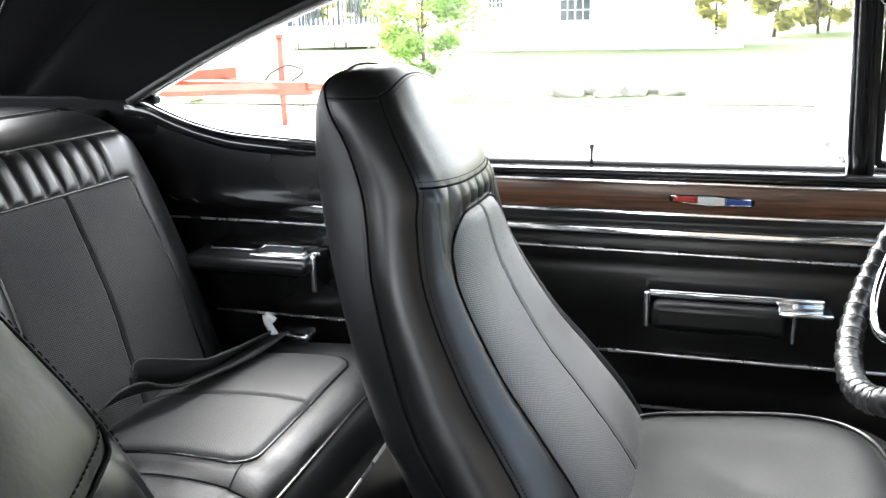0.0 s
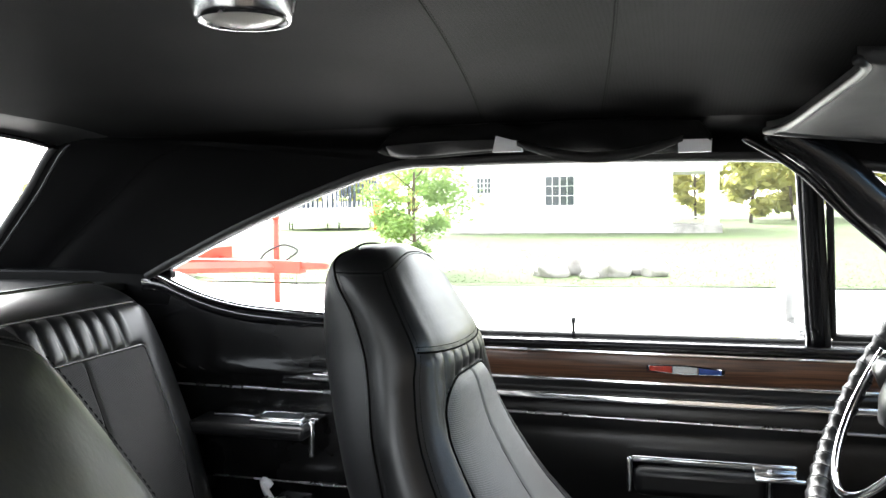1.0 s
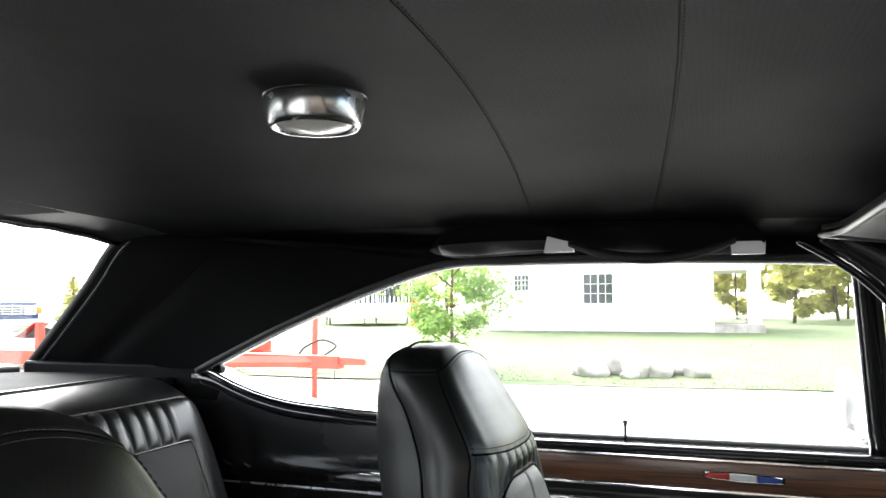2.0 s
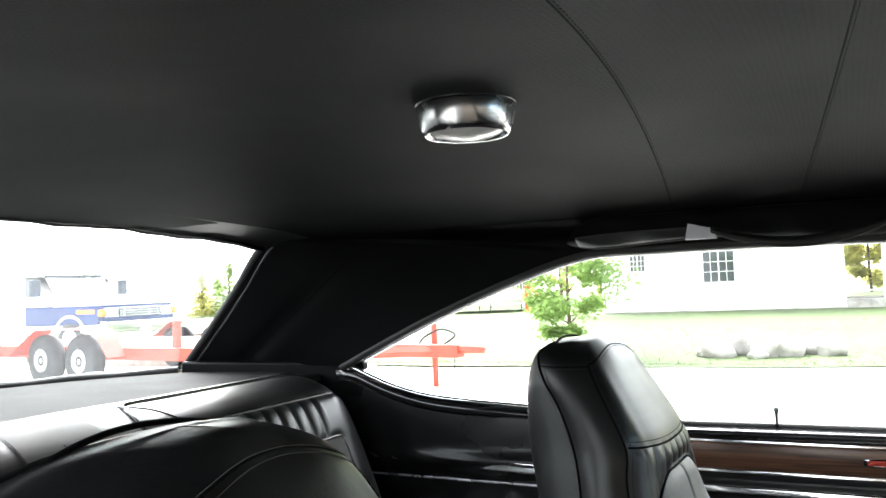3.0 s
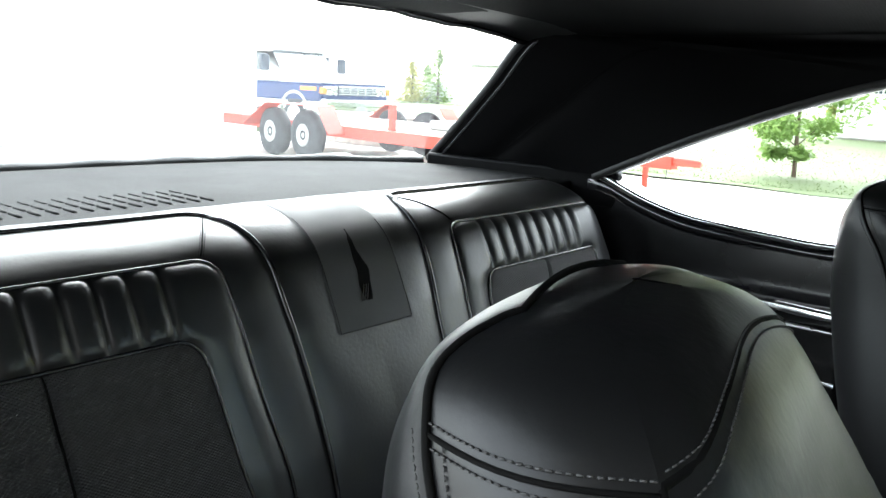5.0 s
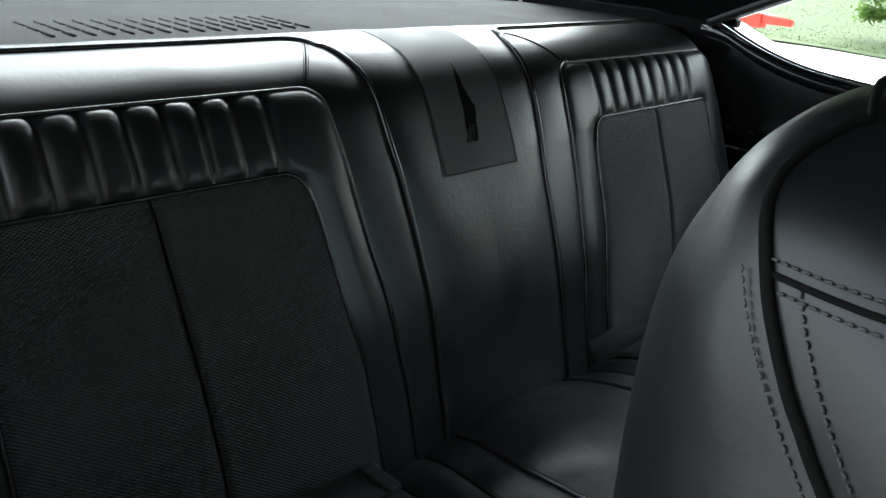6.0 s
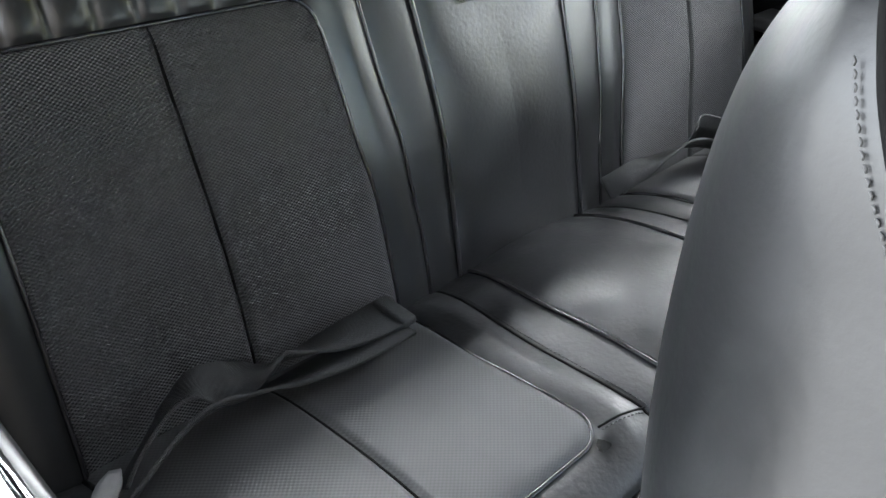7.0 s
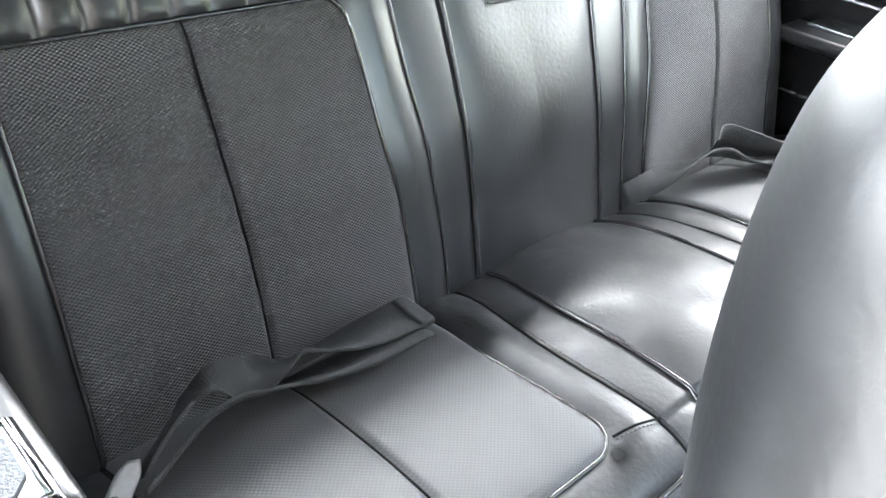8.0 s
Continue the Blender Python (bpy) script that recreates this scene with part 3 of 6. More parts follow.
def quarter(s):
    q = thing("quarter_panel_1" if s > 0 else "quarter_panel_2", "black rear quarter trim with chrome strip and ashtray armrest", "trim panel", kind="structure")

    def top(x):
        return 0.872 + 0.030 * max(0, (-0.45 - x) / 0.4) ** 1.0 + 0.05 * max(0, (-0.62 - x) / 0.22) ** 2

    def wall(x):
        return 0.668 + 0.02 * max(0, (x + 0.55) / 0.2)

    def card(u, v):
        x = -0.36 - 0.62 * u
        zt = min(top(x), 0.945) - 0.010
        z = 0.28 + (zt - 0.28) * v
        rib = 0.010 * math.exp(-((z - 0.778) / 0.012) ** 2) - 0.012 * max(0, (z - 0.80) / 0.12) ** 1.5
        return (x, s * (wall(x) - rib), z)

    part("trim_card", thick(card, 16, 60, (0, s * 0.06, 0)), GLOSS_TRIM, q)

    def ledge(u, v):
        x = -0.36 - 0.50 * u
        return (x, s * (wall(x) + 0.004 + 0.06 * v), min(top(x), 0.942) - 0.006 * math.cos(math.pi * v) + 0.004)

    part("sill", thick(ledge, 20, 6, (0, 0, -0.02)), PAINT, q, "glossy black painted sill")
    part("sill_moulding", thick(lambda u, v: (lambda x: (x, s * (wall(x) + 0.003 + 0.044 * v), min(top(x), 0.943) + 0.009 + 0.002 * math.sin(math.pi * v)))(-0.36 - 0.49 * u), 20, 6, (0, 0, -0.010)), CHROME, q, "bright sill moulding")
    part("moulding", strip(-0.36, -0.83, wall(-0.5) - 0.002, 0.767, 0.786, 0.019, 0.010, s), CHROME, q, "broad chrome moulding")
    part("moulding", strip(-0.36, -0.82, wall(-0.5) - 0.001, 0.742, 0.747, 0.006, 0.005, s), SATIN, q, "thin metal moulding")
    part("moulding", strip(-0.36, -0.74, wall(-0.5) - 0.001, 0.575, 0.579, 0.006, 0.005, s), SATIN, q, "thin metal moulding")
    out = 0.0 if s > 0 else 0.019
    ya, yb = (0.586 + out, 0.668)
    arm = part("armrest", box(-0.720, -0.492, min(s * ya, s * yb), max(s * ya, s * yb), 0.676, 0.699, 0.009, 3), VINYL, q, "slim black armrest")
    part("armrest_base", box(-0.690, -0.486, min(s * 0.632, s * 0.668), max(s * 0.632, s * 0.668), 0.697, 0.705, 0.003), CHROME, arm, "chrome armrest base")
    part("end_cap", box(-0.498, -0.487, min(s * 0.615, s * 0.668), max(s * 0.615, s * 0.668), 0.640, 0.704, 0.004), CHROME, arm, "chrome end cap")
    ax, bx = (-0.600, -0.500) if s > 0 else (-0.568, -0.491)
    ash = part("ashtray", box(ax, bx, min(s * (0.597 + out), s * 0.668), max(s * (0.597 + out), s * 0.668), 0.694, 0.7075, 0.0035), CHROME, q, "chrome ashtray lid")
    part("rim", tube([(x, s * (y + out), 0.7078) for x, y in ((ax + 0.006, 0.603), (bx - 0.006, 0.603), (bx - 0.006, 0.648), (ax + 0.006, 0.648))], 0.0028, 8, True), CHROME, ash)
    inset = [(ax + 0.014, 0.612), (ax + 0.020, 0.608), (bx - 0.026, 0.608), (bx - 0.015, 0.618), (bx - 0.015, 0.634), (bx - 0.026, 0.643), (ax + 0.014, 0.643)]
    n = len(inset)
    part("inset", ([(x, s * (y + out), 0.7098) for x, y in inset] + [(x, s * (y + out), 0.7060) for x, y in inset], [tuple(range(n)) if s > 0 else tuple(range(n))[::-1]] + [(k, (k + 1) % n, n + (k + 1) % n, n + k) for k in range(n)]), FROSTED, ash, "pebbled metal inset", smooth=False)
    crank = part("window_crank", lathe([(0.0, 0), (0.014, 0), (0.014, 0.010), (0.009, 0.016), (0.0, 0.017)], 16, "y", at=(-0.435, s * 0.650, 0.672)), CHROME, q, "chrome window crank")
    part("crank_arm", tube([(-0.435, s * 0.640, 0.672), (-0.405, s * 0.636, 0.669), (-0.378, s * 0.634, 0.667)], [0.005, 0.004, 0.0055], 8), CHROME, crank)
    return q


for s in (1,):
    d1 = door(s)
    vent_window(s, d1)
    door_glass(s)
for s in (1, -1):
    quarter(s)
rocker = part("rocker", box(-0.40, 0.90, -0.78, -0.68, 0.20, 0.33, 0.015), PAINT)
tagged(rocker, "black painted door sill of the open doorway", "car body", kind="structure")
outside = part("body_side", thick(lambda u, v: (-1.60 + 2.6 * u, 0.80 + 0.03 * math.sin(math.pi * v), 0.20 + 0.63 * v), 6, 8, (0, 0.01, 0)), PAINT)
tagged(outside, "black painted steel flank of the coupe", "car body", kind="structure")
outside = part("body_side", thick(lambda u, v: (-1.60 + 1.2 * u, -0.80 - 0.03 * math.sin(math.pi * v), 0.20 + 0.63 * v), 6, 8, (0, -0.01, 0)), PAINT)
tagged(outside, "black painted steel rear flank of the coupe", "car body", kind="structure")

deck = part("boot_lid", thick(lambda u, v: (-2.75 + 1.24 * u, -0.80 + 1.6 * v, 0.86 + 0.05 * u - 0.06 * (2 * v - 1) ** 4), 8, 12, (0, 0, -0.02)), RUBBER)
tagged(deck, "matt black boot lid behind the rear window", "car body", kind="structure")
bonnet = part("bonnet", thick(lambda u, v: (0.86 + 1.45 * u, -0.80 + 1.6 * v, 0.87 - 0.06 * u - 0.06 * (2 * v - 1) ** 4), 8, 12, (0, 0, -0.02)), PAINT)
tagged(bonnet, "black painted bonnet ahead of the windscreen", "car body", kind="structure")
# ---- rear bench seat ----
PROFILE = smooth_line([(-0.655, 0, 0.47), (-0.664, 0, 0.53), (-0.680, 0, 0.595), (-0.706, 0, 0.690), (-0.750, 0, 0.800), (-0.766, 0, 0.838), (-0.798, 0, 0.900), (-0.836, 0, 0.928),
                       (-0.885, 0, 0.940), (-0.930, 0, 0.938), (-0.960, 0, 0.925)], 12)
ARC = [0.0]
for a, b in zip(PROFILE, PROFILE[1:]):
    ARC.append(ARC[-1] + (b - a).length)


def profile(s):
    s = min(max(s, 0.0), ARC[-1] - 1e-6)
    k = max(i for i in range(len(ARC) - 1) if ARC[i] <= s)
    t = (s - ARC[k]) / (ARC[k + 1] - ARC[k])
    p = PROFILE[k].lerp(PROFILE[k + 1], t)
    d0 = PROFILE[min(k + 2, len(PROFILE) - 1)] - PROFILE[max(k - 1, 0)]
    d0.normalize()
    return p, Vector((d0.z, 0, -d0.x))


def at_height(z):
    for k in range(len(PROFILE) - 1):
        if PROFILE[k + 1].z >= z:
            return ARC[k] + (ARC[k + 1] - ARC[k]) * (z - PROFILE[k].z) / (PROFILE[k + 1].z - PROFILE[k].z)
    return ARC[-1]


def on_back(y, s, off):
    p, n = profile(s)
    c = max(0.0, abs(y) - 0.555) / 0.10
    return (p.x + n.x * (off - 0.055 * c * c), y, p.z + n.z * (off - 0.055 * c * c) - 0.012 * c * c)


S_INS, S_PIP, S_TOP = at_height(0.840), at_height(0.909), at_height(0.9395) + 0.015
CENTRE_Y = smooth_table([(0.0, 0.112), (at_height(0.60), 0.112), (at_height(0.68), 0.112), (at_height(0.74), 0.114), (at_height(0.805), 0.118), (at_height(0.858), 0.124), (at_height(0.90), 0.127), (at_height(0.93), 0.136), (S_TOP, 0.156)])
LINE_Y = smooth_table([(0.0, 0.157), (at_height(0.60), 0.160), (at_height(0.655), 0.166), (at_height(0.70), 0.169), (at_height(0.76), 0.178), (at_height(0.85), 0.186), (S_PIP, 0.190)])
INSERT_Y = smooth_table([(0.0, 0.203), (at_height(0.58), 0.207), (at_height(0.66), 0.214), (at_height(0.71), 0.223), (at_height(0.79), 0.231), (S_INS, 0.238)])
MIDDLE_Y = smooth_table([(0.0, 0.378), (at_height(0.60), 0.380), (at_height(0.70), 0.386), (S_INS, 0.393)])


def look_up(table, s):
    return mix(table, s)[0]


S_END = ARC[-1] - 0.004
Y_END = 0.664


def back_fields(y, s):
    """Distances inside the outer band, the bolster and the insert of one half of the seat back."""
    d1 = corner(y - look_up(CENTRE_Y, s), S_TOP - s, 0.032)
    d2 = min(corner(y - look_up(LINE_Y, s), S_PIP - s, 0.030), 0.70 - y)
    d3 = corner(corner(y - look_up(INSERT_Y, s), S_INS - s, 0.028), 0.543 - y, 0.010)
    return d1, d2, d3


def back_offset(y, s):
    d1, d2, d3 = back_fields(y, s)
    n1 = noise.noise(Vector((y * 9, s * 9, 1.3)))
    if d1 < 0:
        return 0.0050 * plump(-d1, 0.016) + 0.0022 * noise.noise(Vector((y * 13, s * 8, 3.1))) * plump(-d1, 0.02)
    if d2 < 0:
        return 0.0028 * plump(min(d1, -d2), 0.010) + 0.0018 * n1 * plump(min(d1, -d2), 0.02)
    if d3 < 0:
        d = min(d2, -d3)
        off = 0.0060 * plump(d, 0.014 - 0.0085 * min(1, max(0, (s - S_INS + 0.02) / 0.02))) + 0.0015 * n1 * plump(d, 0.02)
        if s > S_INS - 0.001 and 0.250 < y < 0.515:
            k = (y - 0.2610) / 0.0342
            to_crease = abs(k - round(k)) * 0.0342
            k = k - math.floor(k)
            run = min(1, max(0, (s - S_INS) / 0.004))
            tilt = 0.0012 * (0.5 - abs(k - 0.30) * 1.4)
            off += (-0.0042 * abs(2 * k - 1) ** 2.6 - 0.0014 * math.exp(-to_crease / 0.0018) + tilt + 0.0012 * noise.noise(Vector((y * 30, s * 22, 9)))) * run * plump(d, 0.0025)
        return off
    off = 0.0055 * plump(d3, 0.004) + 0.0020 * noise.noise(Vector((y * 7, s * 5, 3.1))) * plump(d3, 0.02)
    return off - 0.0052 * math.exp(-((y - look_up(MIDDLE_Y, s)) / 0.0030) ** 2)


def back_kind(u, v):
    d1, d2, d3 = back_fields(Y_END * u, S_END * v)
    return "centre" if d1 < 0 else "band" if d2 < 0 else "bolster" if d3 < 0 else "insert"


def back_point(y, s, rise=0.0):
    return on_back(y, s, back_offset(y, s) + rise)


def rounded(f, s_top, y_far, r, n=14):
    """Points (y, s) up along y = f(s), round a corner of radius r and out along s_top to y_far."""
    pts = [(f(s_top * k / 50), s_top * k / 50) for k in range(51) if s_top * k / 50 < s_top - r]
    y0 = f(s_top - r * 0.5)
    pts += [(y0 + r * (1 - math.cos(a)), s_top - r + r * math.sin(a)) for a in [math.pi / 2 * k / n for k in range(n + 1)]]
    return pts + [(y0 + r + (y_far - y0 - r) * k / 40, s_top) for k in range(1, 41)]


bench = thing("rear_bench_seat", "black vinyl rear bench seat with woven inserts and pleats", "car seat")
backrest = part("backrest", grid(lambda u, v: on_back(-0.665 + 1.33 * u, ARC[-1] * v, -0.016), 60, 60, True), VINYL, bench)
half = regions(176, 222, lambda u, v: back_point(Y_END * u, S_END * v), back_kind)
right_half = {name: (mirrored(v, -1), f) for name, (v, f) in half.items()}
part("centre_panel", merged(flipped(half["centre"]), right_half["centre"]), VINYL_WORN, backrest, "smooth worn centre panel")
P1 = rounded(lambda s: look_up(CENTRE_Y, s), S_TOP, 0.655, 0.032)
P2 = rounded(lambda s: look_up(LINE_Y, s), S_PIP, 0.652, 0.030)
P3 = rounded(lambda s: look_up(INSERT_Y, s), S_INS, 0.533, 0.028)
P3 += [(0.533 + 0.010 * math.sin(a), S_INS - 0.010 + 0.010 * math.cos(a)) for a in [math.pi / 2 * k / 6 for k in range(1, 7)]] + [(0.543, (S_INS - 0.010) * (1 - k / 30)) for k in range(1, 31)]
for side in (1, -1):
    turn = flipped if side > 0 else (lambda m: m)
    h = half if side > 0 else right_half
    part("side_band", turn(h["band"]), VINYL, backrest, "smooth band round the bolster")
    part("bolster", turn(h["bolster"]), VINYL, backrest, "bolster with stitched pleats")
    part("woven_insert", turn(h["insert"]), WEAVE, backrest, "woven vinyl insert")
    for line, rise, r in ((P1, 0.0022, 0.0034), (P2, 0.0012, 0.0022), (P3, 0.0018, 0.0025)):
        part("piping", tube(mirrored([on_back(y, s, rise) for y, s in line], side), r, 8), PIPING, backrest)
    part("seam", tube(mirrored([back_point(look_up(MIDDLE_Y, s), s, 0.0006) for s in [(S_INS - 0.002) * k / 40 for k in range(41)]], side), 0.0016, 6), NET_BLACK, backrest)
    tie = [(0.150 + 0.056 * k / 16, S_TOP - 0.008 - (S_TOP - 0.012 - S_PIP) * k / 16) for k in range(17)]
    for shift in (-0.003, 0.003):
        part("stitching", stitches(mirrored([back_point(y + shift, s, 0.0004) for y, s in tie], side), 0.003, 0.0018, 0.0005), NET_BLACK, backrest)
    part("seam", tube(mirrored([back_point(y, s, 0.0) for y, s in tie], side), 0.0010, 6), NET_BLACK, backrest)


def on_centre(y0, y1, s0, s1, rise, nu, nv):
    """A thin sheet that follows the centre panel, between y0(s) and y1(s)."""
    return grid(lambda u, v: (lambda s: (lambda y: on_back(y, s, back_offset(abs(y), s) + rise))(y0(s) + (y1(s) - y0(s)) * u))(s0 + (s1 - s0) * v), nu, nv, True)


part("patch", on_centre(lambda s: -0.061, lambda s: 0.066, at_height(0.807), S_END - 0.05, 0.0008, 24, 40), VINYL_FLAT, backrest, "matt rectangular patch")
part("stitching", stitches([on_back(y, s, back_offset(abs(y), s) + 0.0010) for y, s in [(-0.058, at_height(0.93) - 0.002 * k) for k in range(70) if at_height(0.93) - 0.002 * k > at_height(0.809)] + [(-0.058 + 0.121 * k / 30, at_height(0.809)) for k in range(31)] + [(0.063, at_height(0.809) + 0.002 * k) for k in range(70) if at_height(0.809) + 0.002 * k < at_height(0.93)]], 0.003, 0.0016, 0.0004), NET_BLACK, backrest)
CREST = [(at_height(0.838), 0.000, 0.008), (at_height(0.846), -0.001, 0.014), (at_height(0.856), -0.001, 0.016), (at_height(0.873), 0.003, 0.017), (at_height(0.886), -0.001, 0.012), (at_height(0.896), -0.002, 0.007), (at_height(0.905), -0.001, 0.006), (at_height(0.912), 0.001, 0.0015), (at_height(0.916), 0.001, 0.0015)]
part("crest", on_centre(lambda s: mix(CREST, s)[0] - 0.6 * mix(CREST, s)[1], lambda s: mix(CREST, s)[0] + 0.6 * mix(CREST, s)[1], at_height(0.838), at_height(0.916), 0.0013, 8, 30), NET_BLACK, backrest, "dark worn crest outline")
for k in range(3):
    part("scratch", tube([on_back(y, s, back_offset(abs(y), s) + 0.0016) for y, s in [(-0.013 + 0.004 * k + 0.010 * j / 5, at_height(0.838) + 0.020 * j / 5) for j in range(6)]], 0.0006, 5), THREAD, backrest)

CUSHION = smooth_line([(-0.70, 0, 0.500), (-0.655, 0, 0.528), (-0.60, 0, 0.546), (-0.50, 0, 0.558), (-0.42, 0, 0.560), (-0.375, 0, 0.553), (-0.345, 0, 0.530), (-0.328, 0, 0.480), (-0.322, 0, 0.400), (-0.335, 0, 0.290)], 10)
C_ARC = [0.0]
for a, b in zip(CUSHION, CUSHION[1:]):
    C_ARC.append(C_ARC[-1] + (b - a).length)


def on_cushion(y, s, off):
    s = min(max(s, 0), C_ARC[-1] - 1e-6)
    k = max(i for i in range(len(C_ARC) - 1) if C_ARC[i] <= s)
    p = CUSHION[k].lerp(CUSHION[k + 1], (s - C_ARC[k]) / (C_ARC[k + 1] - C_ARC[k]))
    d0 = (CUSHION[min(k + 2, len(CUSHION) - 1)] - CUSHION[max(k - 1, 0)]).normalized()
    c = max(0.0, abs(y) - 0.57) / 0.09
    hump = 0.014 * math.exp(-(y / 0.13) ** 2) * (1 if s < 0.32 else 0.3)
    off = off + hump - 0.04 * c * c
    return (p.x - d0.z * off, y, p.z + d0.x * off)


def by_x(x):
    for k in range(len(CUSHION) - 1):
        if CUSHION[k + 1].x >= x:
            return C_ARC[k] + (C_ARC[k + 1] - C_ARC[k]) * (x - CUSHION[k].x) / (CUSHION[k + 1].x - CUSHION[k].x)
    return C_ARC[-1]


C_FRONT, C_EDGE, C_LOW = by_x(-0.397), by_x(-0.350), by_x(-0.327) + 0.01
C2 = smooth_table([(0.0, 0.092), (by_x(-0.65), 0.100), (by_x(-0.565), 0.113), (by_x(-0.49), 0.114), (C_EDGE, 0.112), (9, 0.11)])
C1 = smooth_table([(0.0, 0.140), (by_x(-0.655), 0.149), (by_x(-0.56), 0.166), (by_x(-0.49), 0.171), (C_EDGE, 0.163), (9, 0.16)])
CI = smooth_table([(0.0, 0.208), (by_x(-0.64), 0.214), (by_x(-0.55), 0.222), (by_x(-0.48), 0.219), (C_FRONT, 0.213)])


def cushion_fields(y, s):
    d1 = y - look_up(C2, s)
    d2 = y - look_up(C1, s)
    d3 = corner(corner(y - look_up(CI, s), C_FRONT - s, 0.032), 0.545 - y, 0.03)
    return d1, d2, d3


def cushion_offset(y, s):
    d1, d2, d3 = cushion_fields(y, s)
    rim = plump(C_EDGE - s, 0.010)
    n1 = noise.noise(Vector((y * 11, s * 11, 5)))
    if d1 < 0:
        return (0.0055 * plump(-d1, 0.016) + 0.0028 * n1 * plump(-d1, 0.02)) * rim
    if d2 < 0:
        return (0.0032 * plump(min(d1, -d2), 0.011) + 0.0020 * n1 * plump(min(d1, -d2), 0.02)) * rim
    if d3 < 0:
        d = min(d2, -d3)
        return (0.0065 * plump(d, 0.016) + 0.0025 * n1 * plump(d, 0.02)) * rim
    return 0.0085 * plump(d3, 0.004) + 0.0025 * noise.noise(Vector((y * 7, s * 7, 8))) * plump(d3, 0.02) - 0.0052 * math.exp(-((y - 0.383) / 0.0030) ** 2)


def cushion_kind(u, v):
    d1, d2, d3 = cushion_fields(Y_END * u, C_EDGE * v)
    return "centre" if d1 < 0 else "band" if d2 < 0 else "bolster" if d3 < 0 else "insert"


def cushion_point(y, s, rise=0.0):
    return on_cushion(y, s, cushion_offset(y, s) + rise)


cushion = part("cushion", grid(lambda u, v: on_cushion(-0.66 + 1.32 * u, C_ARC[-1] * v, -0.014), 50, 60), VINYL, bench)
half = regions(96, 222, lambda u, v: cushion_point(Y_END * u, C_EDGE * v), cushion_kind)
right_half = {name: (mirrored(v, -1), f) for name, (v, f) in half.items()}
part("centre_panel", merged(half["centre"], flipped(right_half["centre"])), VINYL_SAT_LIT, cushion, "smooth worn centre panel")
part("front_face", grid(lambda u, v: (lambda y, s: on_cushion(y, s, 0.005 * plump(s - C_EDGE, 0.012) + 0.005 * noise.noise(Vector((y * 8, s * 8, 2))) * plump(s - C_EDGE, 0.02)))(-0.655 + 1.31 * u, C_EDGE + (C_ARC[-1] - C_EDGE) * v), 80, 30), VINYL_SOFT, cushion)
C3 = [(look_up(CI, s), s) for s in [(C_FRONT - 0.032) * k / 30 for k in range(31)]]
C3 += [(look_up(CI, C_FRONT - 0.016) + 0.032 * (1 - math.cos(a)), C_FRONT - 0.032 + 0.032 * math.sin(a)) for a in [math.pi / 2 * k / 10 for k in range(1, 11)]]
C3 += [(0.245 + 0.270 * k / 20, C_FRONT) for k in range(1, 21)] + [(0.515 + 0.03 * math.sin(a), C_FRONT - 0.03 + 0.03 * math.cos(a)) for a in [math.pi / 2 * k / 8 for k in range(1, 9)]] + [(0.545, (C_FRONT - 0.03) * (1 - k / 20)) for k in range(1, 21)]
for side in (1, -1):
    turn = (lambda m: m) if side > 0 else flipped
    h = half if side > 0 else right_half
    part("side_band", turn(h["band"]), VINYL_SAT_LIT, cushion)
    part("bolster", turn(h["bolster"]), VINYL_SAT_LIT, cushion)
    part("woven_insert", turn(h["insert"]), WEAVE_LIT, cushion, "woven vinyl insert")
    long = [C_EDGE * k / 50 for k in range(51)]
    part("piping", tube(mirrored([on_cushion(look_up(C2, s), s, 0.0018) for s in long], side), 0.0026, 8), PIPING, cushion)
    part("stitching", stitches(mirrored([cushion_point(look_up(C2, s) - 0.006, s, 0.0004) for s in long], side), 0.003, 0.0018, 0.0005), THREAD, cushion)
    part("seam", tube(mirrored([on_cushion(look_up(C1, s), s, 0.0006) for s in long], side), 0.0015, 6), NET_BLACK, cushion)
    part("stitching", stitches(mirrored([cushion_point(look_up(C1, s) - 0.005, s, 0.0004) for s in long], side), 0.003, 0.0018, 0.0005), THREAD, cushion)
    part("piping", tube(mirrored([on_cushion(y, s, 0.0016) for y, s in C3], side), 0.0024, 8), PIPING, cushion)
    part("seam", tube(mirrored([cushion_point(0.383, s, 0.0006) for s in [C_FRONT * k / 40 for k in range(41)]], side), 0.0015, 6), NET_BLACK, cushion)
    tee = [(0.216 - 0.054 * k / 12, C_FRONT - 0.008 + 0.012 * k / 12) for k in range(13)]
    part("seam", tube(mirrored([cushion_point(y, s, 0.0) for y, s in tee], side), 0.0012, 6), NET_BLACK, cushion)
    part("stitching", stitches(mirrored([cushion_point(y, s + 0.004, 0.0004) for y, s in tee], side), 0.003, 0.0018, 0.0005), THREAD, cushion)
    part("piping", tube(mirrored([on_cushion(0.655 * k / 40, C_EDGE, 0.0016) for k in range(41)], side), 0.0030, 8), PIPING, cushion)
    part("piping", tube(mirrored([on_cushion(0.655 * k / 30, C_LOW, 0.006) for k in range(31)], side), 0.0030, 8), SATIN, cushion, "pale lower welt")


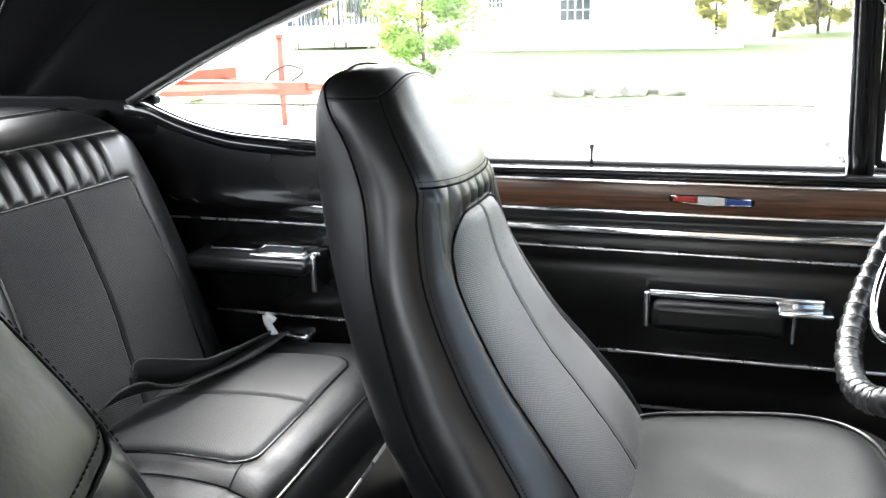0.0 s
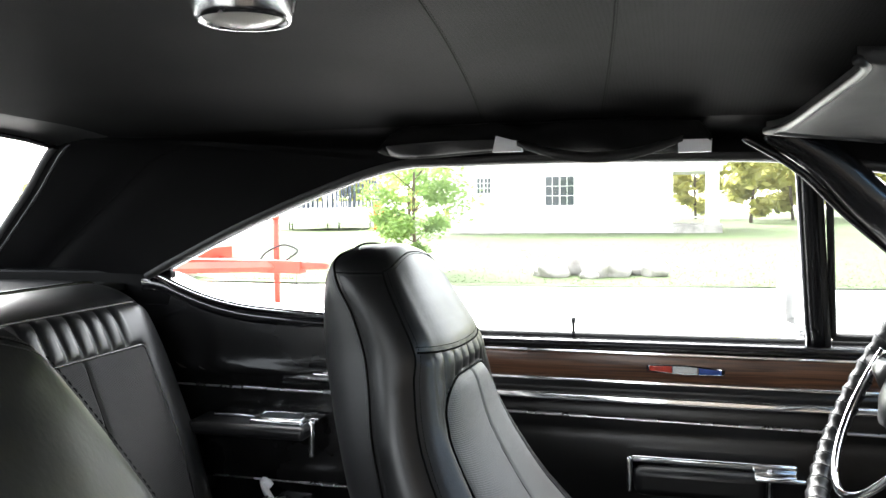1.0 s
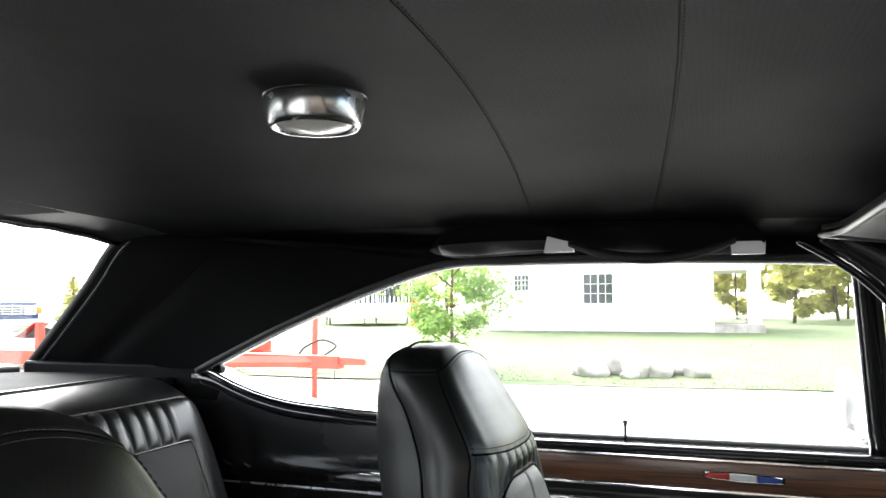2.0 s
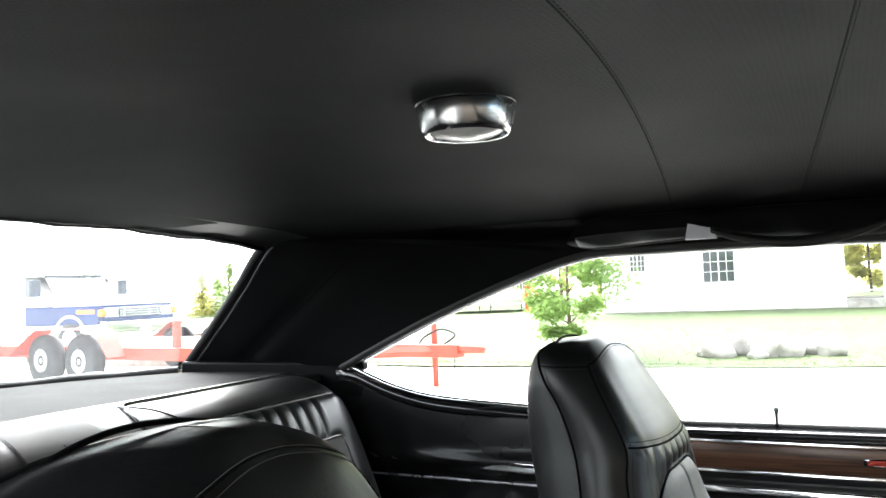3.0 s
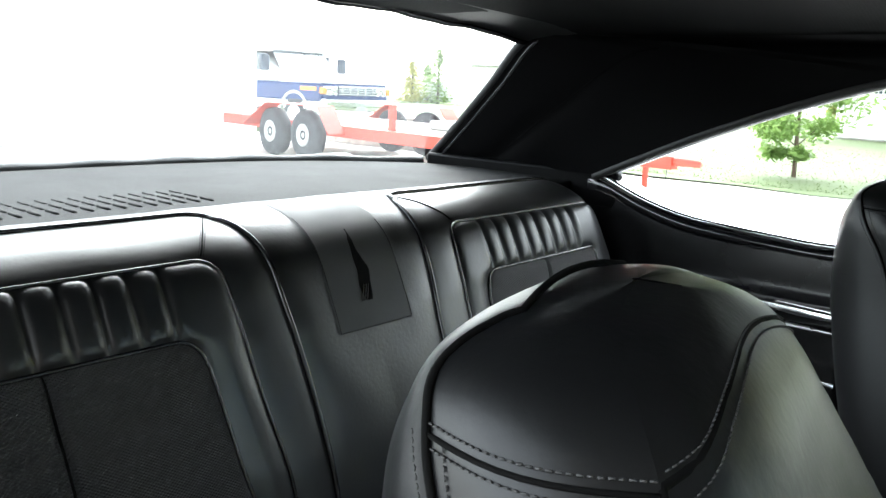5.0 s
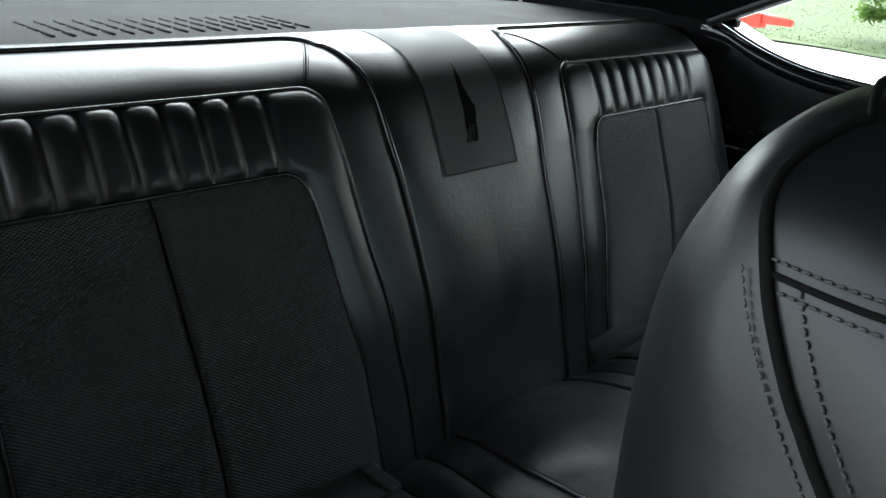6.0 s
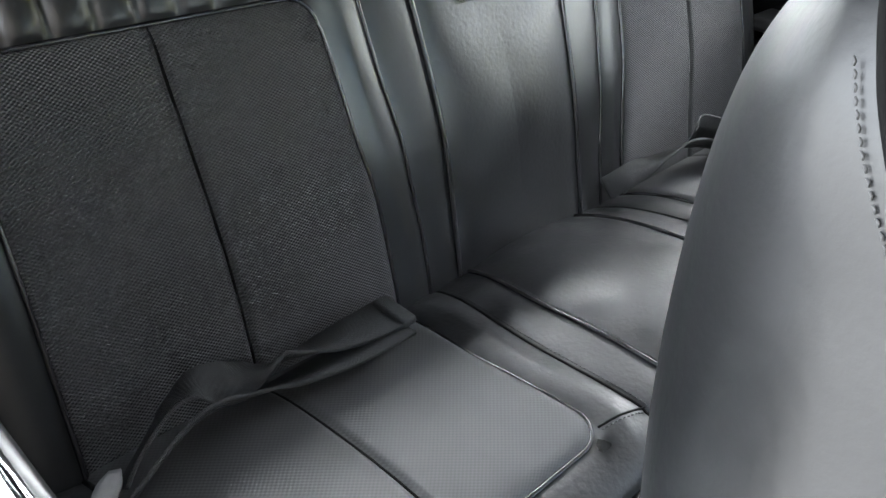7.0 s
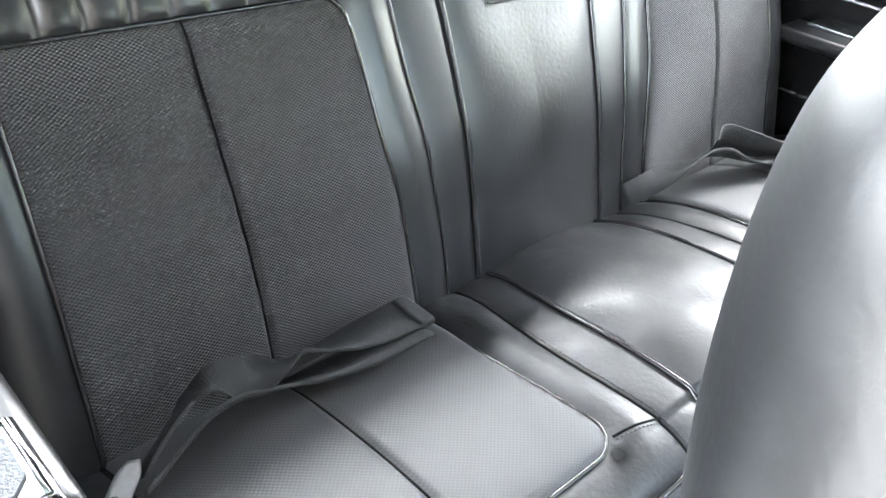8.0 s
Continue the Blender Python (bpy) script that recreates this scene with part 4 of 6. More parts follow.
# ---- front bucket seats ----
# height, front edge, rear seam, rear middle, half width, front bolster
SEAT_ROWS = [
    (0.4, 0.075, 0.0, -0.13, 0.235, 0.03), (0.5, 0.018, -0.055, -0.172, 0.222, 0.034), (0.583, -0.028, -0.108, -0.220, 0.206, 0.036), (0.645, -0.072, -0.157, -0.253, 0.188, 0.036),
    (0.707, -0.118, -0.190, -0.279, 0.168, 0.034), (0.797, -0.164, -0.222, -0.306, 0.144, 0.028), (0.868, -0.179, -0.235, -0.323, 0.125, 0.018), (0.9, -0.180, -0.243, -0.328, 0.117, 0.010),
    (0.945, -0.203, -0.262, -0.329, 0.108, 0.006), (0.975, -0.220, -0.282, -0.325, 0.100, 0.006), (0.995, -0.231, -0.292, -0.317, 0.090, 0.004), (1.008, -0.241, -0.295, -0.309, 0.077, 0.003),
    (1.017, -0.252, -0.287, -0.298, 0.055, 0.001), (1.0205, -0.258, -0.276, -0.286, 0.038, 0.0005), (1.023, -0.264, -0.2645, -0.266, 0.001, 0.0)]
SEAT = smooth_table(SEAT_ROWS)

PADDING = smooth_table([(0.40, 0.050), (0.60, 0.045), (0.80, 0.034), (0.89, 0.026), (0.92, 0.020), (1.02, 0.014)])


def seat_front(t, z):
    """The front face at t in -1..1 across and height z; relative to the seat's middle."""
    xf, xs, xr, hw, bo = mix(SEAT, z)
    a = abs(t)
    return (xf + mix(PADDING, z)[0] * (1 - a ** 3.2) + 0.25 * bo * math.exp(-((a - 0.84) / 0.10) ** 2) * (1 - a ** 12), hw * t, z)


def seat_rear(t, z):
    xf, xs, xr, hw, bo = mix(SEAT, z)
    return (xs + (xr - xs) * (1 - abs(t) ** 3.2) ** 0.62, hw * t, z)


def seat_side(v, z, s):
    xf, xs, xr, hw, bo = mix(SEAT, z)
    return (xf + (xs - xf) * v, s * (hw + 0.010 * math.sin(math.pi * v)), z)


LEVELS = [0.40 + 0.623 * (1 - (1 - k / 110) ** 1.5) for k in range(111)]
YOKE = 0.903


def front_fields(t, z):
    """Distances inside the insert and below the shoulder seam of a bucket seat's face."""
    hw = mix(SEAT, z)[3]
    a = (0.72 + 0.05 * min(1, max(0, (z - 0.6) / 0.2)) - abs(t)) * hw
    return corner(a, 0.866 - z, 0.062), YOKE - 0.006 * (1 - t * t) - z, (1 - abs(t)) * hw


def front_offset(t, z):
    d_in, d_yoke, d_edge = front_fields(t, z)
    n1 = noise.noise(Vector((t * 1.4, z * 7, 2.2)))
    if d_yoke < 0:
        return 0.004 * plump(-d_yoke, 0.008) + 0.0012 * n1 * plump(-d_yoke, 0.02)
    if d_in < 0:
        d = min(-d_in, d_yoke)
        off = 0.0065 * plump(d, 0.009)
        if z > 0.80 and abs(t) < 0.86:
            k = t * 4.6
            fade = min(1, max(0, (z - 0.80) / 0.03))
            off -= 0.0060 * math.exp(-abs(k - round(k)) / 4.6 * 0.124 / 0.0038) * fade * plump(d, 0.006)
        return off
    return 0.0075 * plump(d_in, 0.006) + 0.0012 * n1 * plump(d_in, 0.02) - 0.0036 * math.exp(-(t * 0.14 / 0.0028) ** 2)


def front_point(t, z, rise=0.0):
    x, y, zz = seat_front(t, z)
    return (x + front_offset(t, z) * min(1, front_fields(t, z)[2] / 0.008) + rise, y, zz)


def front_kind(u, v):
    d_in, d_yoke, d_edge = front_fields(2 * u - 1, LEVELS[int(v * 110)])
    return "cap" if d_yoke < 0 else "bolster" if d_in < 0 else "insert"


def bucket_seat(at):
    seat = thing("bucket_seat", "black vinyl high-back bucket seat with pleated shoulder and woven insert", "car seat", "front bucket seats", at=at)
    z_of = lambda v: LEVELS[min(110, max(0, round(v * 110)))]
    face = regions(110, 90, lambda u, v: front_point(2 * u - 1, z_of(v)), front_kind)
    shell = part("backrest", face["bolster"], VINYL, seat, "bolsters and gathered pleats")
    part("cap", face["cap"], VINYL, shell, "smooth shoulder cap")
    part("woven_insert", face["insert"], BUCKET_WEAVE_LIT, shell, "woven insert toned for the light on it")
    part("back_shell", grid(lambda u, v: seat_rear(1 - 2 * u, z_of(v)), 40, 110), VINYL, shell, "smooth back cover")
    heights = [0.41 + 0.582 * k / 80 for k in range(81)]
    over = [0.41 + 0.6085 * (1 - (1 - k / 110) ** 1.8) for k in range(111)]
    for s in (1, -1):
        part("side_gusset", grid(lambda u, v: seat_side(u, z_of(v), s), 10, 110, s < 0), VINYL_SOFT, shell, "smooth side gusset")
        edge = [(lambda q: (q[0] - 0.0005, q[1] + s * 0.0005, q[2]))(seat_front(s, z)) for z in heights]
        part("stitching", stitches([(x + 0.006, y - s * 0.003, z) for x, y, z in edge], 0.0026, 0.0014, 0.0004), NET_BLACK, shell)
        rear = [(lambda q: (q[0] - 0.0005, q[1] + s * 0.0005, q[2]))(seat_side(1.0, z, s)) for z in over]
        for v in (0.90, 1.0):
            part("stitching", stitches([(lambda q: (q[0] - (0.006 if v == 1.0 else 0), q[1] + s * (0.0006 - (0.002 if v == 1.0 else 0)), q[2]))(seat_side(v, z, s)) for z in heights], 0.0017, 0.0007, 0.00034), THREAD, shell)
        across = [(lambda q: (q[0], q[1] + s * 0.0004, q[2]))(seat_side(k / 10, 0.992, s)) for k in range(11)]
        part("seam", tube(across, 0.0008, 6), NET_BLACK, shell)
        for off in (-0.0026, 0.0026):
            part("stitching", stitches([(lambda q: (q[0], q[1] + s * 0.0008, q[2]))(seat_side(k / 10, 0.992 + off, s)) for k in range(11)], 0.0017, 0.0007, 0.00042), THREAD, shell)
    top = mix(SEAT, 1.0185)
    sides = {s: [(lambda q: (q[0] - 0.0005, q[1] + s * 0.0005, q[2]))(seat_side(1.0, z, s)) for z in over] for s in (1, -1)}
    bridge = [(top[1] - 0.0005 - 0.004 * (1 - (k / 10 - 1) ** 2), top[3] * (k / 10 - 1), 1.0185 + 0.0045 * (1 - (k / 10 - 1) ** 2)) for k in range(1, 20)]
    part("seam", tube(sides[-1] + bridge + sides[1][::-1], 0.0014, 6), NET_BLACK, shell)
    yoke = [-0.98 + 1.96 * k / 40 for k in range(41)]
    part("seam", tube([(lambda q: (q[0] + 0.0015, q[1], q[2]))(seat_front(t, YOKE - 0.006 * (1 - t * t))) for t in yoke], 0.0012, 6), NET_BLACK, shell)
    part("stitching", stitches([front_point(t, YOKE + 0.006 - 0.006 * (1 - t * t), 0.0004) for t in yoke], 0.0026, 0.0014, 0.0004), NET_BLACK, shell)
    rim = [(-1, z) for z in [0.43 + 0.374 * k / 30 for k in range(31)]] + [(-1 + k / 20, None) for k in range(1, 40)] + [(1, z) for z in [0.804 - 0.374 * k / 30 for k in range(31)]]
    outline = []
    for t, z in rim:
        if z is None:
            half_w = 0.77 * mix(SEAT, 0.84)[3]
            e = abs(t) * half_w
            z = 0.866 if e < half_w - 0.062 else 0.804 + math.sqrt(max(0, 0.062 ** 2 - (e - half_w + 0.062) ** 2))
        q = seat_front(t * (0.72 + 0.05 * min(1, max(0, (z - 0.6) / 0.2))), z)
        outline.append((q[0] + 0.0016, q[1], q[2]))
    part("seam", tube(outline, 0.0016, 6), NET_BLACK, shell)
    part("seam", tube([front_point(0, 0.43 + 0.434 * k / 40, 0.0004) for k in range(41)], 0.0013, 6), NET_BLACK, shell)
    cap = [-0.985 + 1.97 * k / 40 for k in range(41)]
    rise = lambda t: 0.9925 + 0.019 * (1 - abs(t) ** 2.4)
    edges = {s: [seat_front(s, z) for z in heights] for s in (1, -1)}
    part("seam", tube(edges[-1] + [front_point(t, rise(t), -0.0012) for t in cap] + edges[1][::-1], 0.0013, 6), NET_BLACK, shell)
    for off in (-0.004, 0.003):
        part("stitching", stitches([front_point(t, rise(t) + off * (0.4 + 0.6 * t * t), 0.0004) for t in cap], 0.0017, 0.0007, 0.00034), THREAD, shell)

    # the cushion
    def outline(a):
        c, s = math.cos(a), math.sin(a)
        r = (abs(c) ** 3.2 + abs(s) ** 3.2) ** (-1 / 3.2)
        return r * c, r * s

    def cushion_top(u, v):
        a = math.tau * u
        ox, oy = outline(a)
        k = v
        x, y = 0.165 + 0.215 * ox * k, 0.212 * oy * k
        z = 0.545 - 0.040 * k ** 7 + 0.012 * max(0, k - 0.45) * (1 - k) * 8 + 0.03 * max(0, (x - 0.1) / 0.28) - 0.018 * max(0, 1 - k * 1.6)
        return (x, y, z)

    def cushion_side(u, v):
        ox, oy = outline(math.tau * u)
        swell = 0.012 * math.sin(math.pi * v)
        top = cushion_top(u, 1.0)
        return (0.165 + (0.215 + swell) * ox, (0.212 + swell) * oy, top[2] + (0.33 - top[2]) * v)

    base = part("cushion", grid(cushion_top, 72, 24), VINYL, seat)
    part("cushion_side", grid(cushion_side, 72, 12), VINYL_SOFT, base)
    part("piping", tube([cushion_top(k / 72, 0.995) for k in range(72)], 0.0034, 8, True), PIPING, base)
    part("woven_insert", grid(lambda u, v: (lambda q: (q[0], q[1], q[2] + 0.009 * (1 - v ** 10) - 0.002))(cushion_top(u, v * 0.74)), 72, 16), BUCKET_WEAVE_DIM, base, "woven insert toned for the light on it")
    part("piping", tube([(lambda q: (q[0], q[1], q[2] + 0.003))(cushion_top(k / 72, 0.745)) for k in range(72)], 0.0028, 8, True), PIPING, base)
    for a in (0.07, 0.93, 0.43, 0.57):
        part("seam", tube([(lambda q: (q[0], q[1], q[2] + 0.001))(cushion_top(a, 0.75 + 0.25 * k / 8)) for k in range(9)], 0.0018, 6), PIPING, base)
    part("seat_base", box(-0.03, 0.34, -0.17, 0.17, 0.252, 0.345, 0.02), PIPING, seat, "black metal seat pan")
    for sx in (-0.15, 0.15):
        part("seat_rail", box(-0.06, 0.36, sx - 0.015, sx + 0.015, 0.236, 0.262, 0.004), SATIN, seat, "steel seat rail")
    part("hinge_cover", lathe([(0.0, 0.0), (0.03, 0.0), (0.028, 0.010), (0.0, 0.014)], 20, "y", at=(-0.03, 0.212, 0.42)), CHROME, seat, "chrome hinge cover")
    return seat


driver = bucket_seat((0.0, 0.346, 0.0))
for piece in driver.children:
    if piece.name.startswith("backrest"):
        piece.matrix_basis = pose(-0.14, -0.14, 0, 0, 0, -2.5) @ pose(0.14, 0.14, 0)
# the passenger's seat has fuller shoulders lower down
FULLER = smooth_table([(0.0, 0.0), (0.5, 0.0), (0.60, 0.012), (0.70, 0.028), (0.80, 0.028), (0.87, 0.014), (0.91, 0.004), (1.1, 0.0)])
SEAT = smooth_table([(z, xf, xs, xr, hw + look_up(FULLER, z), bo) for z, xf, xs, xr, hw, bo in SEAT_ROWS])
passenger = bucket_seat((0.070, -0.414, 0.0))
for piece in passenger.children:
    if piece.name.startswith("backrest"):
        piece.matrix_basis = pose(-0.052, 0, 0.466, -1.73, -0.29, 11.17) @ pose(0.05, 0, -0.45)
# ---- small things in the car ----
lamp = thing("dome_lamp", "round chrome dome lamp with frosted lens on the headliner", "lamp", at=(-0.254, -0.008, 1.2625))
part("bezel", lathe([(0.0, 0.0), (0.0462, 0.0), (0.0468, -0.004), (0.0458, -0.012), (0.0425, -0.025), (0.0395, -0.0300), (0.0372, -0.0290), (0.0368, -0.022), (0.0, -0.022)], 56), CHROME_DULL, lamp, "slightly dulled chrome bezel")
part("lens", lathe([(0.0, -0.020), (0.036, -0.022), (0.0355, -0.0265), (0.027, -0.0305), (0.012, -0.0335), (0.0, -0.0355)], 56), LENS, lamp, "frosted white lens")
part("gasket", lathe([(0.0, 0.0), (0.0475, 0.0), (0.0475, -0.002), (0.0, -0.002)], 40), PIPING, lamp)

wheel = thing("steering_wheel", "black steering wheel with laced rim cover and chrome horn ring", "steering wheel", at=(0.36, 0.34, 0.86))
tilt = Matrix.Rotation(radians(28), 3, "Y")


def on_wheel(r, a, d=0.0):
    return tilt @ Vector((-d, r * math.cos(a), r * math.sin(a)))


rim = [on_wheel(0.195, math.tau * k / 240) for k in range(240)]
part("rim", tube(rim, [0.0125 + 0.0022 * abs(math.sin(k * math.pi / 4)) for k in range(240)], 10, True), VINYL_SOFT, wheel, "laced vinyl rim cover")
for k in range(60):
    a = math.tau * (k + 0.5) / 60
    c = on_wheel(0.195, a)
    ring = [on_wheel(0.195 + 0.0142 * math.cos(b), a + 0.010 * math.sin(b * 0.5), 0.0142 * math.sin(b)) for b in [math.tau * j / 10 for j in range(10)]]
    part("lacing", tube(ring, 0.0014, 4, True), THREAD if k % 2 else PIPING, wheel)
part("horn_ring", tube([on_wheel(0.135, math.pi * (0.95 + 1.1 * k / 40), 0.012) for k in range(41)], 0.0048, 8), CHROME, wheel, "chrome horn ring")
for a in (math.pi, 0.0):
    part("spoke", tube([on_wheel(0.03, a, 0.010), on_wheel(0.11, a, 0.004), on_wheel(0.19, a)], [0.020, 0.014, 0.010], 8), PANEL, wheel)
part("hub", merged(lathe([(0.0, -0.02), (0.052, -0.02), (0.048, 0.012), (0.03, 0.022), (0.0, 0.024)], 32, "x")), PANEL, wheel).matrix_local = tilt.to_4x4() @ Matrix.Rotation(math.pi, 4, "Z")
col = thing("steering_column", "black steering column running to the dashboard", "steering column")
part("tube", tube([(0.37, 0.34, 0.855), (0.62, 0.34, 0.72)], 0.030, 14), PANEL, col)
part("turn_lever", tube([(0.42, 0.34, 0.83), (0.425, 0.20, 0.845)], 0.0035, 8), CHROME, col, "chrome lever")
part("lever_knob", lathe([(0, -0.010), (0.007, -0.008), (0.008, 0.0), (0.006, 0.009), (0, 0.010)], 12, "y", at=(0.425, 0.196, 0.845)), PIPING, col)

visor = thing("sun_visor", "padded dark grey sun visor folded against the headliner", "sun visor")


def visor_pt(u, v):
    y = 0.15 + 0.325 * u + 0.13 * u * v
    return 0.282 - 0.042 * u + 0.165 * v - 0.02 * (1 - bump01(u, 10)) * (1 - v), y, 1.196 - 0.034 * u - 0.01 * v


part("pad", thick(lambda u, v: (lambda q: (q[0], q[1], q[2] - 0.005 * (bump01(u, 12) * bump01(v, 8)) ** 0.5))(visor_pt(u, v)), 30, 14, (0, 0, 0.012)), VINYL_FLAT, visor)
part("binding", tube([visor_pt(k / 30, 0.0) for k in range(31)] + [visor_pt(1.0, k / 10) for k in range(1, 11)], 0.0052, 8), VINYL, visor)
part("pivot", tube([(0.40, 0.535, 1.170), (0.43, 0.555, 1.160)], 0.006, 8), CHROME, visor, "chrome pivot")

strap = thing("shoulder_belt", "black shoulder belt folded and clipped along the roof rail", "seat belt")


BELT_TOP = smooth_table([(-0.336, 1.160), (-0.322, 1.181), (-0.278, 1.196), (-0.19, 1.200), (-0.145, 1.199), (-0.115, 1.189), (-0.06, 1.198), (0.003, 1.205), (0.08, 1.196), (0.14, 1.186), (0.156, 1.166)])
BELT_LOW = smooth_table([(-0.336, 1.152), (-0.30, 1.145), (-0.20, 1.149), (-0.11, 1.153), (-0.022, 1.149), (0.055, 1.143), (0.156, 1.146)])


def belt_pt(u, v):
    x = -0.336 + 0.492 * u
    low, top = look_up(BELT_LOW, x), look_up(BELT_TOP, x)
    roll = 0.016 * math.sin(math.pi * v) ** 0.7 + 0.003 * math.sin(x * 60 + v * 5)
    return (x, 0.572 - roll - 0.016 * v, low + (top - low) * v)


# the sheet's black also gives the shadow over the folded belt
part("webbing", thick(belt_pt, 60, 12, (0, 0.012, 0)), NET_BLACK, strap)
part("fold", thick(lambda u, v: (lambda x, h: (x, 0.549 - 0.005 * math.sin(math.pi * v) + 0.004 * v, 1.1545 + 0.014 * abs(2 * u - 1) ** 2.2 - 0.008 * math.sin(math.pi * u) - h * (1 - v)))(-0.118 + 0.236 * u, 0.011 + 0.005 * math.sin(math.pi * u)), 40, 8, (0, 0.004, 0)), RUBBER, strap, "drooping webbing fold")
part("fold", thick(lambda u, v: (lambda q: (q[0], q[1] - 0.004, q[2]))(belt_pt(0.03 + 0.35 * u, 0.05 + 0.40 * v - 0.10 * u * v)), 30, 6, (0, 0.004, 0)), RUBBER, strap)
for x, low, top in ((-0.155, 1.150, 1.175), (0.112, 1.142, 1.160)):
    part("clip", thick(lambda u, v: (x + 0.044 * u + (0.005 - 0.010 * u) * v * (1 if low > 1.145 else -0.2), 0.548 + 0.002 * v, low + (top - low) * v), 4, 4, (0, 0.016, 0)), PLASTIC, strap, "pale clip", smooth=False)


def ribbon(points, widths, twist, thickness=0.0016):
    """A strap along points; widths: at its two ends; twist: its lean at each point in degrees."""
    line = smooth_line(points, 8)
    tw = [mix([(i * 8, a) for i, a in enumerate(twist)], k)[0] for k in range(len(line))]
    vs, fs = [], []
    for k, p in enumerate(line):
        d = (line[min(k + 1, len(line) - 1)] - line[max(k - 1, 0)]).normalized()
        side = d.cross(Vector((0, 0, 1))).normalized()
        up = side.cross(d)
        w = side * math.cos(radians(tw[k])) + up * math.sin(radians(tw[k]))
        n = d.cross(w).normalized() * thickness
        width = widths[0] + (widths[1] - widths[0]) * k / (len(line) - 1)
        for q in (p - w * width / 2 + n, p + n * 1.6, p + w * width / 2 + n, p + w * width / 2 - n, p, p - w * width / 2 - n):
            vs.append(tuple(q))
    for k in range(len(line) - 1):
        for j in range(6):
            fs.append((k * 6 + j, k * 6 + (j + 1) % 6, k * 6 + 6 + (j + 1) % 6, k * 6 + 6 + j))
    fs += [tuple(range(6))[::-1], tuple(range(len(vs) - 6, len(vs)))]
    return vs, fs


belt = thing("lap_belt", "dark grey lap belt lying twisted across the seat cushion", "seat belt", "rear lap belts")
part("webbing", ribbon([(-0.621, -0.258, 0.578), (-0.620, -0.295, 0.579), (-0.621, -0.328, 0.580), (-0.622, -0.359, 0.583), (-0.624, -0.385, 0.588), (-0.624, -0.410, 0.591), (-0.622, -0.433, 0.593), (-0.626, -0.453, 0.598), (-0.623, -0.475, 0.600), (-0.614, -0.495, 0.599), (-0.604, -0.515, 0.593), (-0.595, -0.532, 0.586), (-0.589, -0.542, 0.579)], (0.046, 0.030), [0, -4, -15, -35, -52, -10, 35, 20, -30, -50, -55, -55, -55]), WEBBING, belt)
part("webbing", ribbon([(-0.606, -0.254, 0.572), (-0.605, -0.321, 0.572), (-0.608, -0.370, 0.573), (-0.613, -0.400, 0.574), (-0.614, -0.426, 0.577), (-0.614, -0.447, 0.582), (-0.608, -0.472, 0.586), (-0.598, -0.496, 0.586), (-0.590, -0.516, 0.582), (-0.584, -0.531, 0.577), (-0.579, -0.546, 0.573)], (0.036, 0.030), [0, -5, -20, -35, -45, -50, -56, -60, -60, -60, -60]), WEBBING, belt)
part("tongue", thick(lambda u, v: (lambda w: (-0.604 + 0.030 * u + w * 0.9, -0.540 - 0.032 * u + w, 0.583 - 0.006 * u + 0.003 * v))((v - 0.5) * 0.014 * (1 - 0.5 * max(0, 1 - u / 0.25))), 10, 4, (0, 0, -0.003)), ZINC, belt, "steel belt tongue")
part("rivet", lathe([(0.0, 0.0), (0.005, 0.0), (0.004, 0.002), (0.0, 0.003)], 12, at=(-0.580, -0.566, 0.5805)), CHROME, belt)
part("end_fold", box(-0.643, -0.597, -0.262, -0.244, 0.5735, 0.5825, 0.003), WEBBING, belt)
belt = thing("lap_belt", "grey lap belt looped over the cushion with buckle at the wall", "seat belt", "rear lap belts")
part("webbing", ribbon([(-0.655, 0.150, 0.560), (-0.642, 0.185, 0.576), (-0.632, 0.230, 0.590), (-0.630, 0.280, 0.593), (-0.622, 0.325, 0.588), (-0.590, 0.365, 0.577), (-0.568, 0.455, 0.574), (-0.553, 0.515, 0.575), (-0.540, 0.575, 0.580)], (0.030, 0.046), [-60, -40, 25, 45, 40, 20, 8, 12, 20]), WEBBING, belt)
part("webbing", ribbon([(-0.640, 0.325, 0.588), (-0.642, 0.350, 0.598), (-0.618, 0.385, 0.588), (-0.585, 0.430, 0.578), (-0.570, 0.500, 0.580), (-0.56, 0.56, 0.578)], (0.040, 0.040), [70, 84, 80, 60, 40, 40]), WEBBING, belt)
part("buckle", box(-0.545, -0.490, 0.575, 0.615, 0.568, 0.582, 0.005), CHROME, belt, "chrome buckle")
part("buckle_tab", tube(smooth_line([(-0.552, 0.585, 0.572), (-0.570, 0.595, 0.588), (-0.574, 0.598, 0.602), (-0.560, 0.600, 0.592)], 5), 0.006, 8), PLASTIC, belt, "pale release tab")

# ---- outdoors ----
GRAVEL = surface("pale_gravel", (0.60, 0.585, 0.55), 0.9, grain=(40, 0.01), blotch=(1.5, 0.15))
GRASS = surface("lawn", (0.062, 0.092, 0.026), 0.9, grain=(30, 0.003), blotch=(0.35, 0.25))
BLADE = surface("grass_blades", (0.060, 0.092, 0.026), 0.8, blotch=(0.5, 0.4))
SIDING = surface("white_siding", (0.80, 0.80, 0.78), 0.55, blotch=(2, 0.05))
ROOFING = surface("grey_shingle", (0.13, 0.13, 0.14), 0.85, grain=(20, 0.01), blotch=(3, 0.3))
DARKGLASS = surface("house_window_glass", (0.03, 0.04, 0.05), 0.06, spec=0.8, blotch=(1, 0.3))
LEAF = surface("spring_leaves", (0.15, 0.235, 0.07), 0.55, blotch=(2.5, 0.4))
LEAF_WARM = surface("yellow_green_leaves", (0.32, 0.31, 0.12), 0.55, blotch=(1.2, 0.4))
CONIFER = surface("conifer_needles", (0.20, 0.27, 0.10), 0.7, blotch=(3, 0.4))


